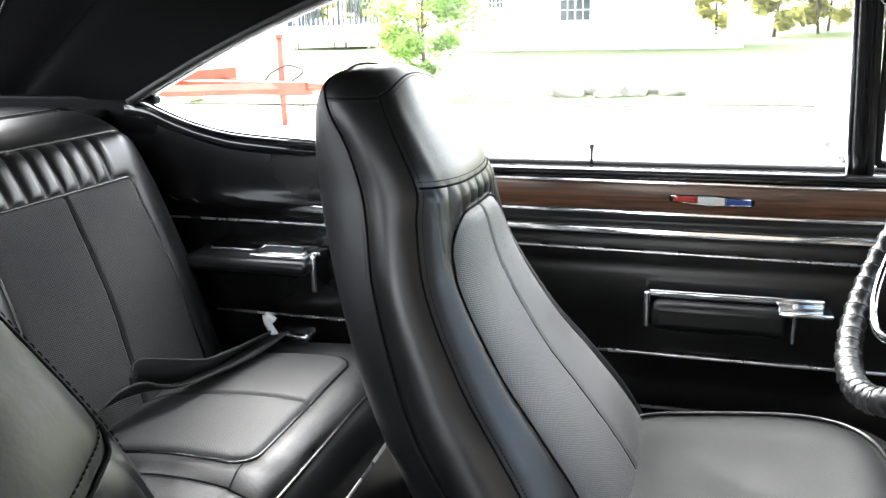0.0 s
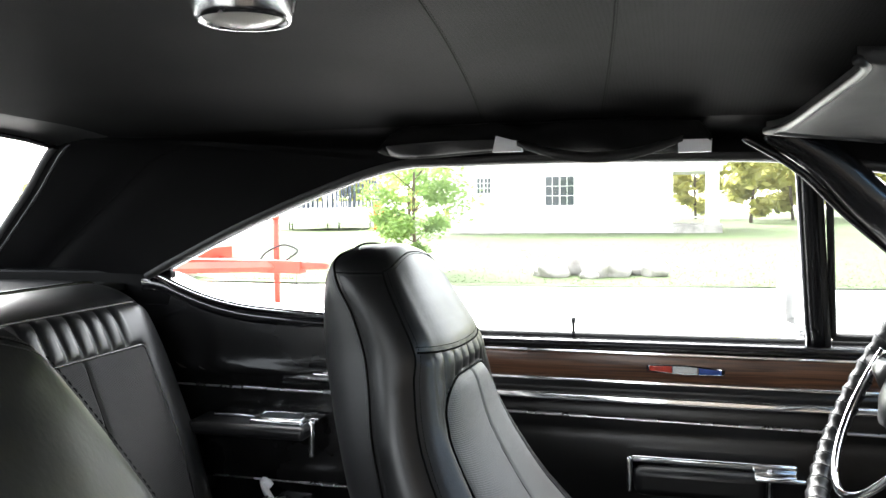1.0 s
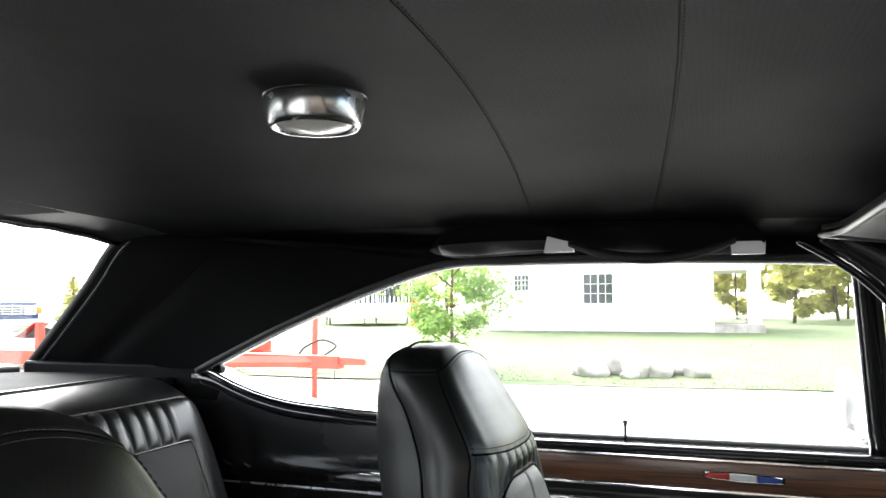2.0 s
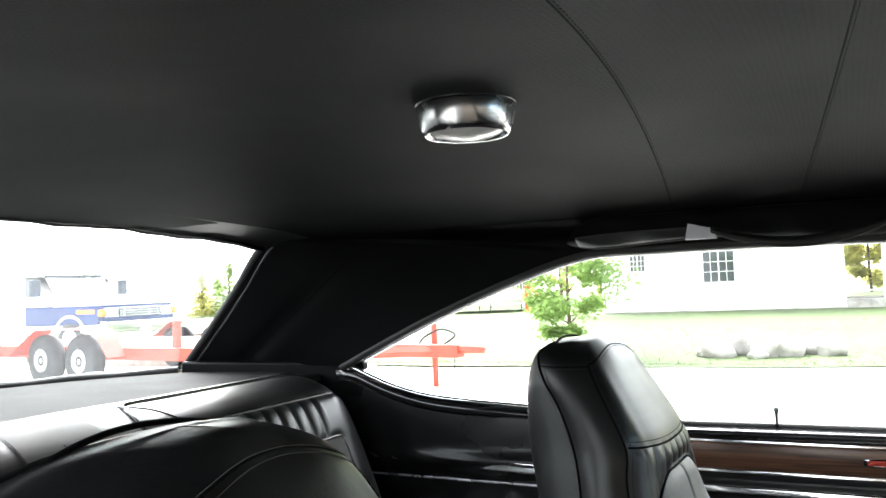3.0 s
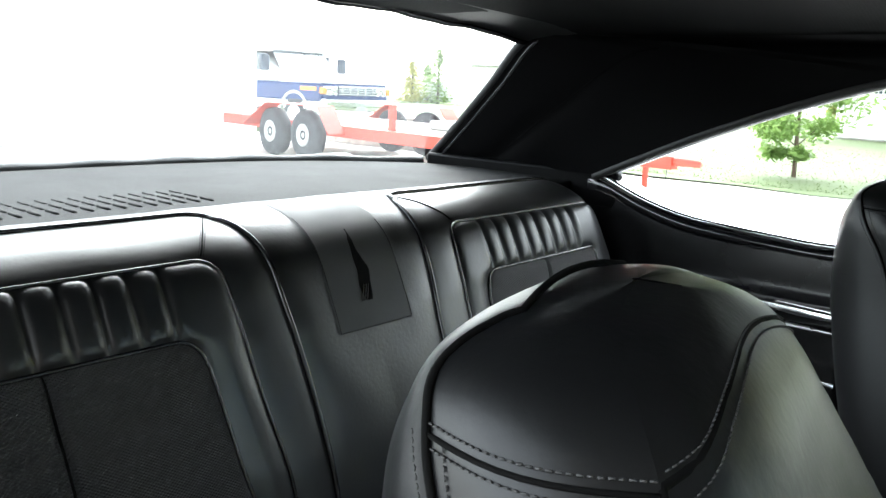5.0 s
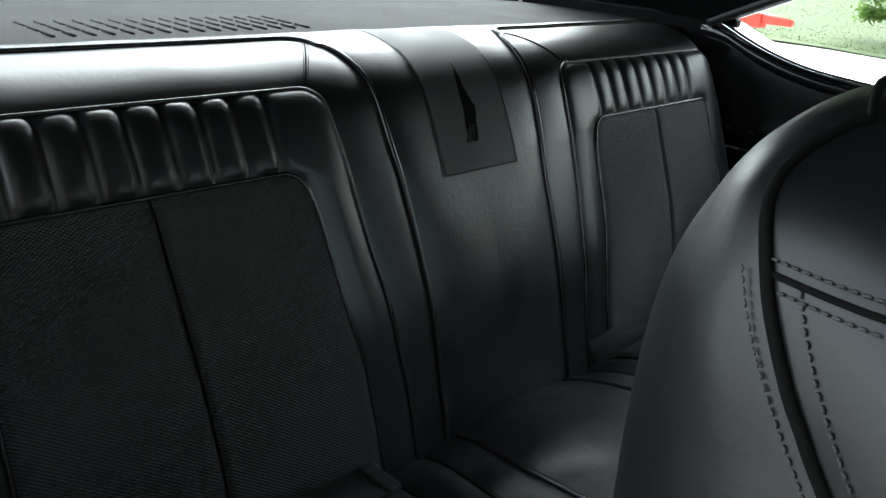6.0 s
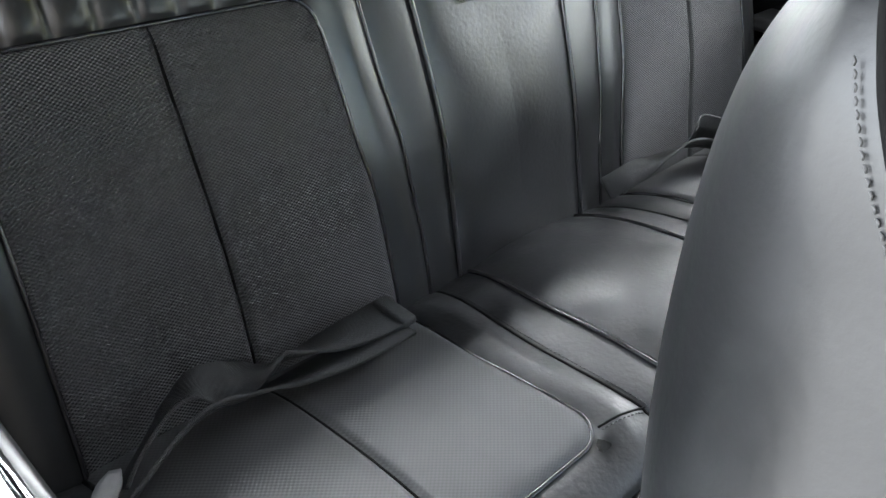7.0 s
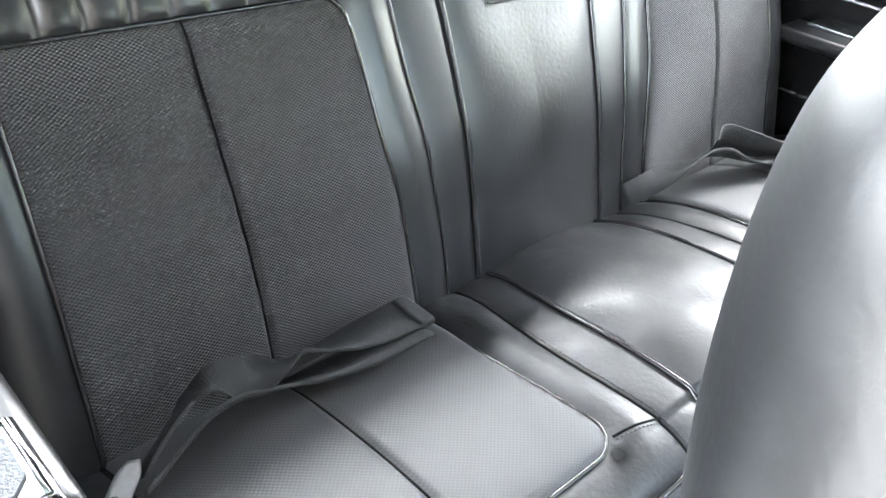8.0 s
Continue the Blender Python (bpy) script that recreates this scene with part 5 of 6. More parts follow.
def let_light_through(m, color, share):
    """Thin leaves: part of the light that falls on one side leaves by the other."""
    nt = m.node_tree
    out = [n for n in nt.nodes if n.type == "OUTPUT_MATERIAL"][0]
    both, thin = nt.nodes.new("ShaderNodeMixShader"), nt.nodes.new("ShaderNodeBsdfTranslucent")
    thin.inputs["Color"].default_value = (*color, 1)
    both.inputs[0].default_value = share
    nt.links.new(nt.nodes["Principled BSDF"].outputs[0], both.inputs[1])
    nt.links.new(thin.outputs[0], both.inputs[2])
    nt.links.new(both.outputs[0], out.inputs["Surface"])


let_light_through(LEAF, (0.27, 0.40, 0.12), 0.55)
let_light_through(LEAF_WARM, (0.62, 0.60, 0.22), 0.6)
let_light_through(CONIFER, (0.28, 0.40, 0.14), 0.4)
let_light_through(BLADE, (0.11, 0.16, 0.05), 0.3)
BARK = surface("bark", (0.10, 0.075, 0.055), 0.9, grain=(30, 0.02), blotch=(6, 0.3))
CONCRETE = surface("worn_concrete", (0.34, 0.335, 0.325), 0.9, grain=(50, 0.003), blotch=(1.2, 0.25))
BOARDS = surface("dark_stained_boards", (0.10, 0.085, 0.07), 0.85, grain=(30, 0.004), blotch=(4, 0.3))
STONE = surface("granite", (0.34, 0.32, 0.30), 0.8, grain=(30, 0.01), blotch=(4, 0.4))
TRAILER_RED = surface("trailer_red", (0.48, 0.045, 0.025), 0.45, grain=(80, 0.0008), blotch=(5, 0.25), rough_var=0.1)
TYRE = surface("tyre_rubber", (0.03, 0.032, 0.036), 0.8, grain=(60, 0.002), blotch=(8, 0.3))
RIMS = surface("white_rim", (0.34, 0.34, 0.33), 0.4, blotch=(8, 0.1))
TIMBER = surface("weathered_planks", (0.42, 0.38, 0.34), 0.85, grain=(40, 0.004), blotch=(6, 0.3))
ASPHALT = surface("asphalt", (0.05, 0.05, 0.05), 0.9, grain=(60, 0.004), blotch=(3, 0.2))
TRUCK_BLUE = surface("truck_blue", (0.010, 0.030, 0.115), 0.4, spec=0.25, coat=0.08, blotch=(3, 0.15))
TRUCK_WHITE = surface("truck_white", (0.75, 0.75, 0.74), 0.25, coat=0.8, blotch=(3, 0.05))
AMBER = surface("amber_lens", (0.65, 0.20, 0.03), 0.2, blotch=(20, 0.1))
NET = surface("black_net", (0.05, 0.06, 0.08), 0.9, blotch=(6, 0.3))
PLAY_RED = surface("orange_plastic", (0.60, 0.10, 0.02), 0.4, blotch=(6, 0.1))

ground = part("ground", grid(lambda u, v: (-400 + 800 * u, -400 + 800 * v, -0.004 if abs(u - 0.5) < 0.06 else -0.004), 40, 40), GRAVEL)
tagged(ground, "pale crushed gravel drive and ground", "gravel", kind="structure")


def lawn_z(x, y):
    return 0.012 + 0.16 * min(1, max(0, (y - 11) / 12)) + 0.03 * noise.noise(Vector((x * 0.3, y * 0.3, 0)))


lawn = part("lawn", grid(lambda u, v: (lambda x, e: (x, e + (90 - e) * v ** 2.2, lawn_z(x, e + (90 - e) * v ** 2.2) ))(-70 + 140 * u, 10.0 + 0.2 * math.sin((-70 + 140 * u) * 0.35) + 0.3 * noise.noise(Vector(((-70 + 140 * u) * 0.9, 0, 0)))), 140, 40), GRASS)
tagged(lawn, "mown green lawn sloping up to the house", "lawn", kind="structure")
rng = random.Random(4)
vs, fs = [], []
for k in range(9000):
    x, y = rng.uniform(-9, 4), 10.15 + 9 * rng.random() ** 2
    z, h, a = lawn_z(x, y) - 0.005, rng.uniform(0.010, 0.026), rng.uniform(0, 6.28)
    dx, dy = 0.012 * math.cos(a), 0.012 * math.sin(a)
    o = len(vs)
    vs += [(x - dx, y - dy, z), (x + dx, y + dy, z), (x + rng.uniform(-0.03, 0.03), y + rng.uniform(-0.03, 0.03), z + h)]
    fs.append((o, o + 1, o + 2))
tagged(part("grass", (vs, fs), BLADE), "short blades along the edge of the lawn", "grass", kind="stuff")

house = thing("house", "white clapboard house with a pillared corner porch", "house", at=(0, 24, 0))
part("wall", box(-6.60, 0.06, 0.05, 7.0, 0.12, 3.1), SIDING, house, "white clapboard wall", smooth=False)
for k in range(19):
    part("clapboard", box(-6.62, 0.08, 0.0, 0.055, 0.20 + 0.15 * k, 0.20 + 0.15 * k + 0.14, 0.006, 1), SIDING, house, smooth=False)
part("foundation", box(-6.62, 0.10, 0.02, 0.06, -0.1, 0.20), STONE, house, "grey block foundation", smooth=False)
for x0, x1, z0, z1 in ((-3.62, -2.74, 1.02, 1.88), (-5.73, -5.27, 1.42, 1.87)):
    w = part("window", box(x0 - 0.06, x1 + 0.06, -0.035, 0.03, z0 - 0.06, z1 + 0.06, 0.008), SIDING, house, "white sash window", smooth=False)
    half = (x1 - x0) / 2
    for h in (0, 1):
        a, b = x0 + half * h + 0.02, x0 + half * (h + 1) - 0.02
        part("pane", box(a, b, -0.045, -0.037, z0, z1), DARKGLASS, w, smooth=False)
        part("muntin", box((a + b) / 2 - 0.008, (a + b) / 2 + 0.008, -0.052, -0.046, z0, z1), SIDING, w, smooth=False)
        for j in (1, 2):
            part("muntin", box(a, b, -0.053, -0.0465, z0 + (z1 - z0) * j / 3 - 0.008, z0 + (z1 - z0) * j / 3 + 0.008), SIDING, w, smooth=False)
part("porch_floor", box(0.08, 1.45, 0.0, 3.0, 0.10, 0.42, 0.02), STONE, house, "grey porch deck", smooth=False)
part("porch_post", box(0.98, 1.35, 0.05, 0.42, 0.42, 1.95, 0.015), SIDING, house, "square white post", smooth=False)
part("porch_beam", box(0.06, 1.45, 0.0, 3.0, 1.95, 3.1, 0.02), SIDING, house, smooth=False)
part("porch_rail", box(0.08, 0.98, 0.10, 0.16, 0.62, 0.66, 0.01), SIDING, house, smooth=False)
part("roof", ([(-7.1, -0.5, 3.05), (1.8, -0.5, 3.05), (1.8, 3.6, 5.0), (-7.1, 3.6, 5.0), (-7.1, 7.6, 3.05), (1.8, 7.6, 3.05)], [(0, 1, 2, 3), (3, 2, 5, 4), (0, 3, 4), (1, 5, 2), (0, 4, 5, 1)]), ROOFING, house, "grey shingle roof", smooth=False)


def tree(name, label, at, height, spread, leaves, seed, leaf, lean=0.0, size=0.05, low=0.25, trunk_r=0.035):
    t = thing(name, label, "tree", at=at)
    r = random.Random(seed)
    spine = smooth_line([(0, 0, -0.05), (0.03 * height * r.uniform(-1, 1), 0.02 * height, height * 0.33), (0.03 * height * r.uniform(-1, 1), 0, height * 0.66), (lean, 0, height * 0.97)], 6)
    limbs = [tube(spine, [trunk_r * (1 - 0.85 * k / (len(spine) - 1)) for k in range(len(spine))], 8)]
    tips = []
    for k in range(26):
        f = low + (0.95 - low) * (k + r.random()) / 26
        p = spine[min(len(spine) - 1, int(f * (len(spine) - 1)))]
        a, reach = r.uniform(0, 6.28), spread * (0.35 + 0.65 * math.sin(math.pi * min(1, (1.06 - f) / (1.02 - low)) ** 0.75)) * r.uniform(0.6, 1.1)
        q = p + Vector((math.cos(a) * reach, math.sin(a) * reach, reach * r.uniform(0.15, 0.7)))
        mid = (p + q) / 2 + Vector((0, 0, reach * 0.10))
        limbs.append(tube([p, mid, q], [trunk_r * 0.30, trunk_r * 0.18, trunk_r * 0.06], 5))
        tips += [(mid, reach * 0.30), (q, reach * 0.36), ((mid + q) / 2, reach * 0.34)]
    part("trunk", merged(*limbs), BARK, t)
    vs, fs = [], []
    for k in range(leaves):
        c, rad = tips[r.randrange(len(tips))]
        d = Vector((r.gauss(0, 1), r.gauss(0, 1), r.gauss(0, 0.75))) * rad * 0.55
        p, s = c + d, size * r.uniform(0.6, 1.4)
        a, b = Vector((r.uniform(-1, 1), r.uniform(-1, 1), r.uniform(-0.6, 0.6))).normalized(), Vector((r.uniform(-1, 1), r.uniform(-1, 1), r.uniform(-1, 1))).normalized()
        o = len(vs)
        vs += [tuple(p - a * s), tuple(p + b * s * 0.45), tuple(p + a * s), tuple(p - b * s * 0.45)]
        fs.append((o, o + 1, o + 2, o + 3))
    part("crown", (vs, fs), leaf, t, smooth=False)
    return t


tree("young_tree", "young spring-green tree on the lawn edge", (-3.82, 11.7, 0.02), 2.9, 1.18, 12000, 3, LEAF, 0.1, 0.050, 0.10)
tree("young_tree", "taller yellow-green tree beside the house corner", (-7.4, 22.5, 0.1), 4.6, 1.1, 2600, 8, LEAF_WARM, 0.2, 0.09, 0.15, 0.06)
# those from (17, 32) to (20, -11) are added, unseen, to block front sky
for k, (x, y, h, sp, warm) in enumerate(((3.2, 36, 6, 2.2, 1), (5.5, 41, 7, 2.6, 0), (8.0, 38, 6.5, 2.4, 1), (10.8, 44, 8, 3.0, 0), (13.5, 40, 7, 2.6, 1), (1.2, 44, 7, 2.6, 1), (-12, 46, 6, 2.8, 0), (-17, 44, 6.5, 3.0, 1), (-23, 48, 7, 3.0, 0), (17, 46, 8, 3, 0), (17, 32, 7.5, 3.2, 0), (21, 25, 8, 3.4, 1), (22, 16, 7.5, 3.4, 0), (23, 7, 8, 3.4, 1), (22, -2, 7.5, 3.4, 0), (20, -11, 8, 3.4, 1), (14.5, 34, 6.5, 3.0, 1), (6.6, 46, 8, 3.2, 1), (9.6, 48, 8, 3.2, 0))):
    tree("woodland_tree", "leafy yellow-green tree, some added unseen to block front sky", (x, y, 0.15 if y > 14 else 0.0), h, sp, 4600, 20 + k, LEAF_WARM if warm or y > 30 else LEAF, 0.3, 0.25, 0.06, 0.08)
for k, (yaw, dist, h) in enumerate(((41.15, 45, 3.0), (42.95, 45, 2.3), (41.9, 47, 2.2))):
    x, y = -math.sin(radians(yaw)) * dist, math.cos(radians(yaw)) * dist
    t = thing("conifer", "pointed green conifer beyond the drive", "tree", "far conifers", at=(x, y, 0.1))
    r = random.Random(50 + k)
    part("trunk", tube([(0, 0, 0), (0, 0, h)], [0.10, 0.02], 6), BARK, t)
    vs, fs = [], []
    for j in range(1100):
        f = r.random() ** 1.5
        a, rad = r.uniform(0, 6.28), h * 0.42 * (1 - f) ** 0.8 * r.uniform(0.2, 1.05)
        p, s = Vector((rad * math.cos(a), rad * math.sin(a), 0.2 + (h - 0.2) * f)), 0.16 * r.uniform(0.6, 1.3)
        d = Vector((math.cos(a), math.sin(a), -0.5)) * s
        e = Vector((-math.sin(a), math.cos(a), r.uniform(-0.3, 0.3))) * s * 0.4
        o = len(vs)
        vs += [tuple(p - e), tuple(p + e), tuple(p + d * 1.4)]
        fs.append((o, o + 1, o + 2))
    part("crown", (vs, fs), CONIFER if k % 2 == 0 else LEAF_WARM, t, smooth=False)

for k, (x, y, s, h) in enumerate(((-1.55, 11.2, 0.19, 0.8), (-1.22, 11.6, 0.24, 0.9), (-0.98, 11.3, 0.17, 1.3), (-0.72, 11.4, 0.20, 0.9), (-0.45, 11.7, 0.18, 0.8), (-0.15, 11.5, 0.17, 0.9), (-1.75, 11.3, 0.11, 0.7), (-1.05, 11.05, 0.10, 0.8))):
    rock = bmesh.new()
    bmesh.ops.create_icosphere(rock, subdivisions=3, radius=1)
    for f in rock.faces:
        f.smooth = True
    for v in rock.verts:
        d = 1 + 0.35 * noise.noise(v.co * 1.3 + Vector((k * 7, 0, 0))) + 0.10 * noise.noise(v.co * 4 + Vector((k * 3, 0, 0)))
        v.co = Vector((v.co.x * 1.25, v.co.y, v.co.z * h)) * d * s
    b = part("boulder", rock, STONE)
    b.location = (x, y, lawn_z(x, y) + s * h * 0.55)
    tagged(b, "rounded grey granite boulder on the lawn", "boulder", "boulders on the lawn")

# trailer: tongue towards the house side, deck and twin axle further back
trailer = thing("flatbed_trailer", "red steel flatbed trailer with twin axles and plank deck", "trailer", at=(-3.7, 7.35, 0))
along = math.atan2(0.83, -6.17)
trailer.rotation_euler = (0, 0, along)
part("tongue", box(0.0, 2.0, -0.07, 0.07, 0.36, 0.50, 0.01), TRAILER_RED, trailer, smooth=False)
for s in (1, -1):
    part("tongue_brace", tube([(0.35, s * 0.03, 0.43), (1.9, s * 0.85, 0.43)], 0.06, 4), TRAILER_RED, trailer, smooth=False)
    part("side_rail", box(1.7, 7.9, s * 0.92 - 0.05, s * 0.92 + 0.05, 0.36, 0.52, 0.01), TRAILER_RED, trailer, smooth=False)
part("cross_rail", box(1.65, 1.80, -0.95, 0.95, 0.36, 0.60, 0.01), TRAILER_RED, trailer, smooth=False)
part("coupler", merged(tube([(-0.30, 0, 0.44), (-0.05, 0, 0.45), (0.1, 0, 0.45)], [0.035, 0.055, 0.05], 8)), TRAILER_RED, trailer)
part("jack", merged(tube([(0.42, -0.12, 0.02), (0.42, -0.12, 0.95)], 0.035, 10), tube([(0.42, -0.12, 0.94), (0.42, -0.12, 0.98)], 0.045, 10)), TRAILER_RED, trailer, "red jack post")
part("chain", tube(smooth_line([(0.2, 0.02, 0.50), (0.1, -0.05, 0.60), (0.3, -0.08, 0.66), (0.5, -0.05, 0.58), (0.55, 0, 0.5)], 6), 0.012, 6), TYRE, trailer, "dark safety chain")
part("chain", tube([(0.12, -0.06, 0.40), (0.13, -0.06, 0.10)], 0.006, 6), TYRE, trailer)
for k in range(8):
    part("deck_plank", box(1.8, 7.8, -0.86 + 0.215 * k, -0.86 + 0.215 * k + 0.205, 0.50, 0.54, 0.006, 1), TIMBER, trailer, smooth=False)
part("crate", box(1.9, 2.5, -0.5, 0.1, 0.54, 0.74, 0.02), SIDING, trailer, "white tool crate", smooth=False)
part("crate", box(2.6, 3.4, -0.7, 0.4, 0.54, 0.66, 0.02), RIMS, trailer, "grey loading ramp", smooth=False)
for s in (-1, 1):
    f = part("fender", merged(thick(lambda u, v: (4.45 + 2.30 * u, s * (0.97 + 0.28 * v), 0.40 + 0.36 * min(1, min(u / 0.12, (1 - u) / 0.30))), 24, 2, (0, 0, 0.012))), TRAILER_RED, trailer, smooth=False)
    for x in (5.15, 6.03):
        w = part("wheel", lathe([(0.0, -0.09), (0.24, -0.09), (0.335, -0.075), (0.35, 0.0), (0.335, 0.075), (0.24, 0.09), (0.0, 0.09)], 32, "y", at=(x, s * 1.10, 0.35)), TYRE, trailer, "black trailer tyre")
        part("wheel_rim", lathe([(0.0, -0.03), (0.15, -0.02), (0.16, 0.012), (0.13, 0.02), (0.05, 0.0), (0.0, 0.02)] if s > 0 else [(0.0, -0.02), (0.05, 0.0), (0.13, -0.02), (0.16, -0.012), (0.15, 0.02), (0.0, 0.03)], 24, "y", at=(x, s * 1.185, 0.35)), RIMS, w, "pale steel rim")
part("stake", box(3.5, 3.58, 0.86, 0.94, 0.5, 0.85, 0.01), TRAILER_RED, trailer, smooth=False)
part("stake", box(2.2, 2.28, -0.94, -0.86, 0.5, 0.85, 0.01), TRAILER_RED, trailer, smooth=False)

# pickup truck
truck = thing("pickup_truck", "blue and white pickup truck parked on the gravel", "pickup truck", at=(-12.9, 11.75, 0))


def section(x0, x1, half, z0, z1, z0b, z1b, bevel=0.05):
    bm = box(x0, x1, -half, half, 0, 1, 0)
    for v in bm.verts:
        a, b = (z0, z1) if v.co.x > (x0 + x1) / 2 else (z0b, z1b)
        v.co.z = a if v.co.z < 0.5 else b
    bmesh.ops.bevel(bm, geom=bm.edges[:], offset=bevel, segments=3, affect="EDGES")
    soften(bm)
    return bm


part("lower_body", section(-5.2, -0.12, 0.98, 0.50, 0.68, 0.50, 0.68, 0.03), TRUCK_WHITE, truck, "white lower body")
part("body", section(-5.2, -0.10, 0.99, 0.66, 1.06, 0.66, 1.06, 0.05), TRUCK_BLUE, truck, "blue body band")
part("bonnet", section(-1.55, -0.14, 0.93, 1.00, 1.16, 1.00, 1.24, 0.06), TRUCK_WHITE, truck, "white bonnet")
part("cab", section(-3.2, -1.55, 0.92, 1.00, 1.24, 1.00, 1.85, 0.08), TRUCK_WHITE, truck)
cab = part("roof", section(-3.1, -1.95, 0.84, 1.70, 1.86, 1.70, 1.86, 0.06), TRUCK_WHITE, truck)
part("windscreen", ([(-1.60, -0.80, 1.22), (-1.60, 0.80, 1.22), (-2.05, 0.72, 1.74), (-2.05, -0.72, 1.74), (-1.585, -0.80, 1.235), (-1.585, 0.80, 1.235), (-2.035, 0.72, 1.755), (-2.035, -0.72, 1.755)], [(0, 1, 2, 3), (4, 7, 6, 5), (0, 4, 5, 1), (2, 6, 7, 3)]), DARKGLASS, truck, smooth=False)
for s in (1, -1):
    part("side_window", box(-2.95, -2.0, s * 0.925 - 0.01, s * 0.925 + 0.01, 1.28, 1.66, 0.008), DARKGLASS, truck, smooth=False)
    m = part("mirror", box(-1.85, -1.72, s * 1.12 - 0.10, s * 1.12 + 0.10, 1.28, 1.62, 0.03), NET, truck, "black door mirror")
    h = part("headlight", box(-0.13, -0.06, s * 0.72 - 0.16, s * 0.72 + 0.16, 0.82, 1.0, 0.02), SATIN, truck, "clear headlight")
    part("turn_signal", box(-0.20, -0.05, s * 0.93 - 0.06, s * 0.93 + 0.06, 0.84, 0.98, 0.02), AMBER, truck, "amber turn signal")
    part("marker", box(-0.75, -0.25, s * 0.992 - 0.008, s * 0.992 + 0.008, 0.90, 0.98, 0.004), AMBER, truck, "amber side reflector")
    for x in (-0.95, -4.2):
        w = part("wheel", lathe([(0.0, -0.12), (0.27, -0.12), (0.37, -0.09), (0.39, 0.0), (0.37, 0.09), (0.27, 0.12), (0.0, 0.12)], 32, "y", at=(x, s * 0.88, 0.39)), TYRE, truck, "black truck tyre")
        part("wheel_rim", lathe([(0.0, -0.02), (0.20, -0.01), (0.22, 0.01), (0.0, 0.015)], 24, "y", at=(x, s * 1.005, 0.39)), SATIN, w)
        part("wheel_arch", tube([(x + 0.44 * math.cos(a), s * 0.985, 0.42 + 0.44 * math.sin(a)) for a in [math.pi * k / 16 for k in range(17)]], 0.035, 8), RIMS, truck)
part("grille", box(-0.12, -0.05, -0.55, 0.55, 0.82, 1.02, 0.02), NET, truck, smooth=False)
for k in range(4):
    part("grille_bar", box(-0.06, -0.03, -0.55, 0.55, 0.835 + 0.05 * k, 0.850 + 0.05 * k, 0.004), CHROME, truck, smooth=False)
for k in range(5):
    part("grille_bar", box(-0.058, -0.028, -0.46 + 0.22 * k, -0.44 + 0.22 * k, 0.83, 1.01, 0.004), CHROME, truck, smooth=False)
part("bumper", section(-0.16, 0.06, 1.0, 0.56, 0.74, 0.56, 0.74, 0.04), CHROME, truck, "chrome bumper")
part("plate", box(0.062, 0.070, -0.15, 0.15, 0.50, 0.60, 0.004), RIMS, truck, "blank number plate", smooth=False)

mirror = thing("door_mirror", "round chrome door mirror on the outer door skin", "mirror", at=(0.300, 0.93, 0.905))
# white stands in for the glare on the chrome head
part("head", lathe([(0.0, 0.03), (0.03, 0.028), (0.052, 0.012), (0.058, -0.004), (0.055, -0.008), (0.0, -0.006)], 32, "x"), TRUCK_WHITE, mirror, "chrome mirror head, its glare put into a white colour")
part("stem", tube([(0, 0, -0.03), (0.01, -0.05, -0.055), (0.02, -0.10, -0.060)], 0.010, 8), CHROME, mirror)


garage = thing("garage", "plain white clad garage beside the drive", "garage", at=(-12.3, 8.62, 0))
part("wall", box(-9, 0.0, -14, 0.0, -0.05, 3.4, 0.02), SIDING, garage, smooth=False)
part("door", box(-0.01, 0.05, -6.2, -2.6, 0.0, 2.4, 0.02), SIDING, garage, "white sectional door", smooth=False)
for k in range(4):
    part("door_panel", box(0.045, 0.065, -6.1, -2.7, 0.05 + 0.59 * k, 0.58 + 0.59 * k, 0.012), SIDING, garage, smooth=False)
part("roof", ([(-9.4, -14.4, 3.35), (0.4, -14.4, 3.35), (0.4, 0.4, 3.35), (-9.4, 0.4, 3.35), (-4.5, -14.4, 5.2), (-4.5, 0.4, 5.2)], [(0, 1, 4), (2, 3, 5), (1, 2, 5, 4), (3, 0, 4, 5), (3, 2, 1, 0)]), ROOFING, garage, smooth=False)

logs = thing("timber_stack", "weathered grey planks stacked beside the drive", "timber stack", at=(-10.3, 10.2, 0))
for k in range(12):
    part("plank", box(-1.5 + 0.05 * (k % 3), 3.4 - 0.08 * (k % 4), -0.45 + 0.30 * (k % 3), -0.17 + 0.30 * (k % 3), 0.0 + 0.14 * (k // 3), 0.13 + 0.14 * (k // 3), 0.01), TIMBER, logs, smooth=False)

tramp = thing("trampoline", "round trampoline with dark safety net and white skirt", "trampoline", at=(-12.9, 29.5, 0.15))
part("net", merged(*[tube([(1.9 * math.cos(math.tau * k / 60), 1.9 * math.sin(math.tau * k / 60), 0.85), (1.9 * math.cos(math.tau * k / 60), 1.9 * math.sin(math.tau * k / 60), 1.9)], 0.035, 4) for k in range(60)]), NET, tramp)
part("mat", lathe([(0.0, 0.80), (1.85, 0.80), (1.95, 0.76), (0.0, 0.74)], 40), NET, tramp)
part("skirt", lathe([(1.85, 0.86), (2.05, 0.84), (2.06, 0.35), (1.98, 0.35), (1.98, 0.78)], 40), SIDING, tramp, "white skirt")
for k in range(6):
    a = math.tau * k / 6
    part("leg", tube([(1.9 * math.cos(a), 1.9 * math.sin(a), -0.1), (1.9 * math.cos(a), 1.9 * math.sin(a), 1.95)], 0.03, 8), SATIN, tramp)
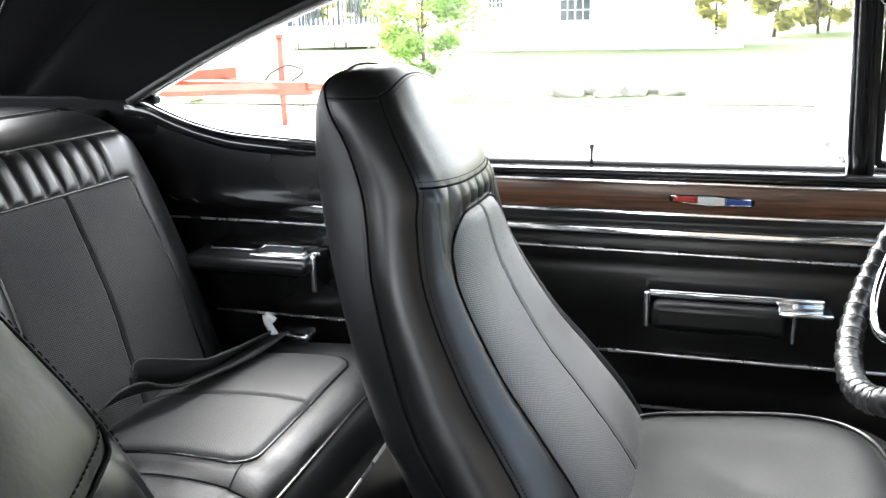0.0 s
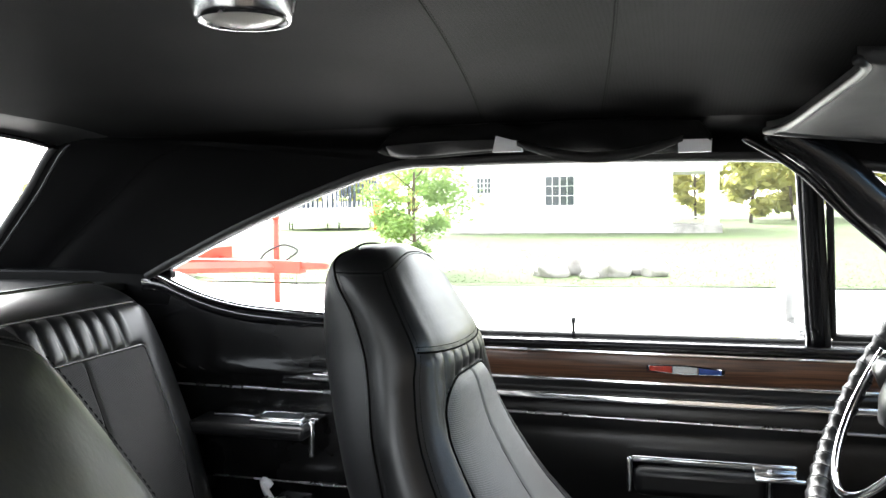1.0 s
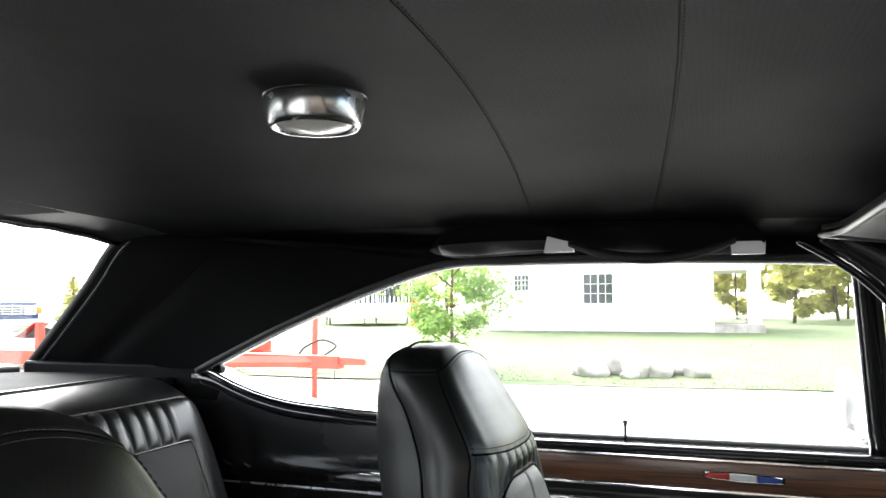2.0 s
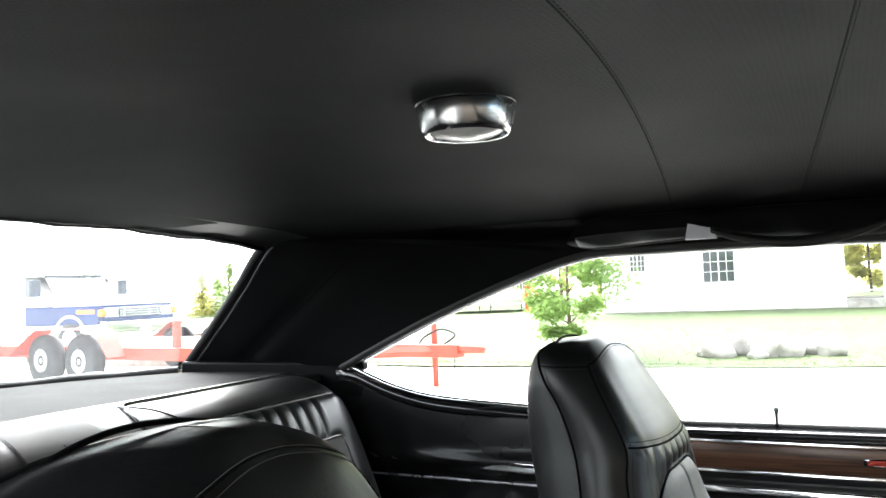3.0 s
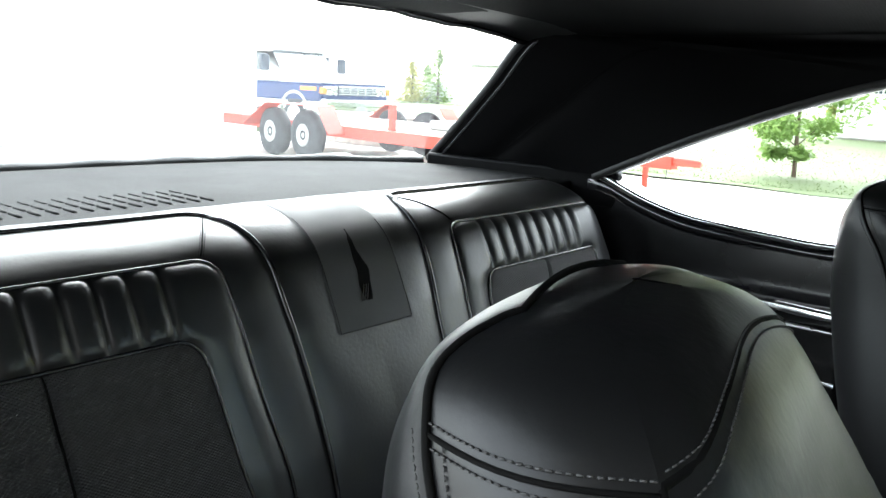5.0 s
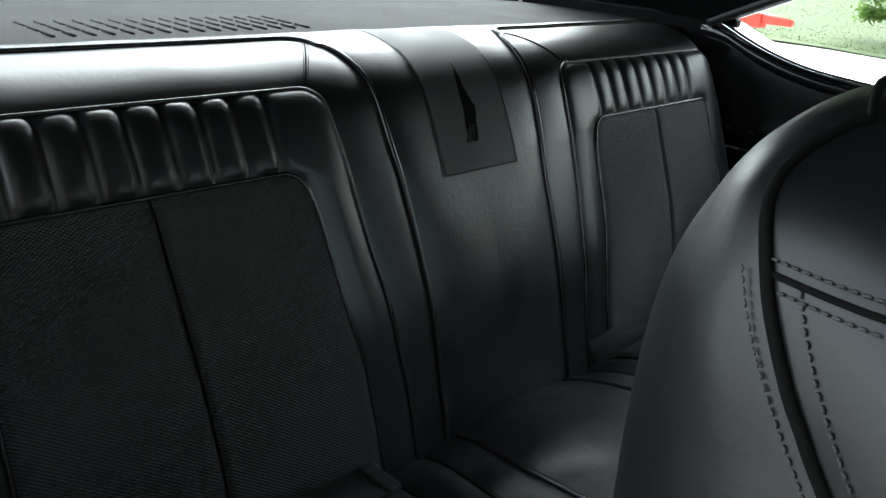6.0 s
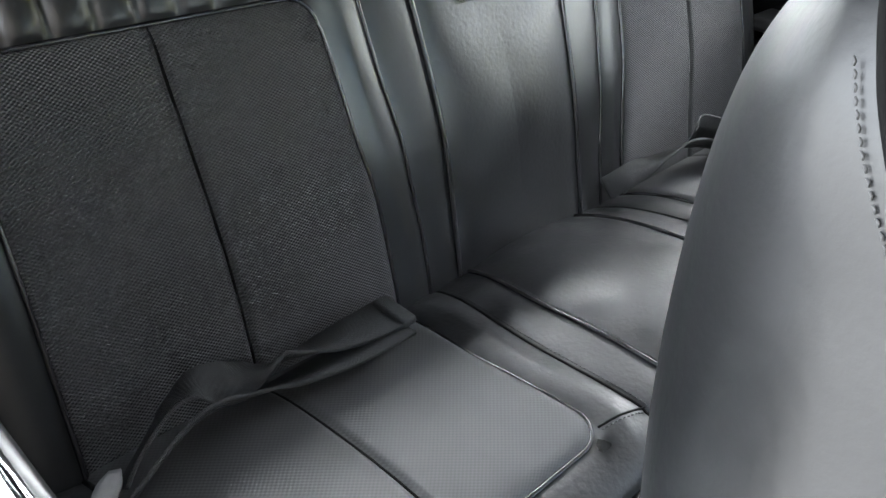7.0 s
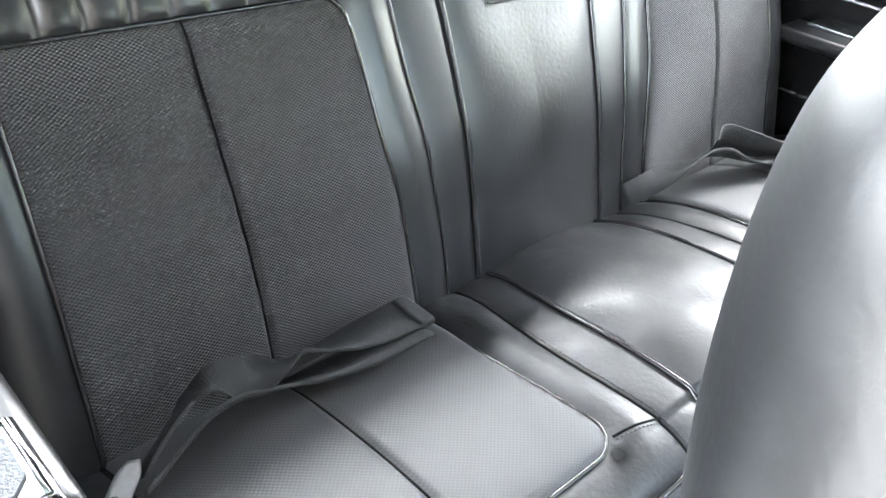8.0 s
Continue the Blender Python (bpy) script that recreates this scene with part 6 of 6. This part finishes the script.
slide = thing("play_slide", "orange plastic play slide on the lawn", "slide", at=(-10.3, 29.0, 0.15))
part("chute", thick(lambda u, v: (-0.5 + 1.0 * u, -0.25 + 0.5 * v, 0.1 + 0.9 * (1 - u) ** 1.5), 10, 4, (0, 0, 0.05)), PLAY_RED, slide)
part("steps", box(-0.62, -0.48, -0.22, 0.22, -0.05, 1.0, 0.02), PLAY_RED, slide)

fence = thing("white_fence", "long white board fence across the far lawn", "fence", at=(0, 34, 0.15))
for k in range(16):
    part("post", box(-34 + 1.4 * k, -33.88 + 1.4 * k, -0.06, 0.06, -0.1, 1.15, 0.01), SIDING, fence, smooth=False)
for k in range(5):
    part("board", box(-34, -12.9, -0.09, -0.06, 0.15 + 0.20 * k, 0.33 + 0.20 * k, 0.006), SIDING, fence, smooth=False)
far = thing("neighbour_house", "distant white house with a grey roof", "house", at=(-34, 46, 0.1))
part("wall", box(-3, 9, 0, 8, -0.1, 2.6), SIDING, far, smooth=False)
part("roof", ([(-3.5, -0.5, 2.55), (9.5, -0.5, 2.55), (9.5, 4, 4.3), (-3.5, 4, 4.3), (-3.5, 8.5, 2.55), (9.5, 8.5, 2.55)], [(0, 1, 2, 3), (3, 2, 5, 4), (0, 3, 4), (1, 5, 2), (0, 4, 5, 1)]), ROOFING, far, smooth=False)
# unseen slab, added dark so that less light bounces in at the doorway
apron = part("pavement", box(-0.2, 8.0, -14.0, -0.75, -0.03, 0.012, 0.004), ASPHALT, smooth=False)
tagged(apron, "unseen dark ground added to cut bounced light beside the car", "pavement", kind="structure")
# added unseen wall that keeps doorway light off the rear seat
light_block = part("wall_light_block", box(0.05, 6.0, -1.35, -1.2, -0.05, 2.3, 0.01), BOARDS, smooth=False)
tagged(light_block, "dark board wall added out of view to block light", "wall", kind="structure")
# unseen strip added to lessen bounce onto the rear headliner
apron = part("pavement", box(-34.0, -3.0, -0.75, 1.2, -0.03, 0.012, 0.004), ASPHALT, smooth=False)
tagged(apron, "unseen dark ground added to cut bounced light behind the car", "pavement", kind="structure")
# added unseen as a reflector for neutral light on the passenger seat
apron = part("pavement", box(-12.0, -0.204, -14.0, -0.75, -0.03, 0.012, 0.004), CONCRETE, smooth=False)
tagged(apron, "unseen pale ground added to bounce neutral light into the car", "pavement", kind="structure")
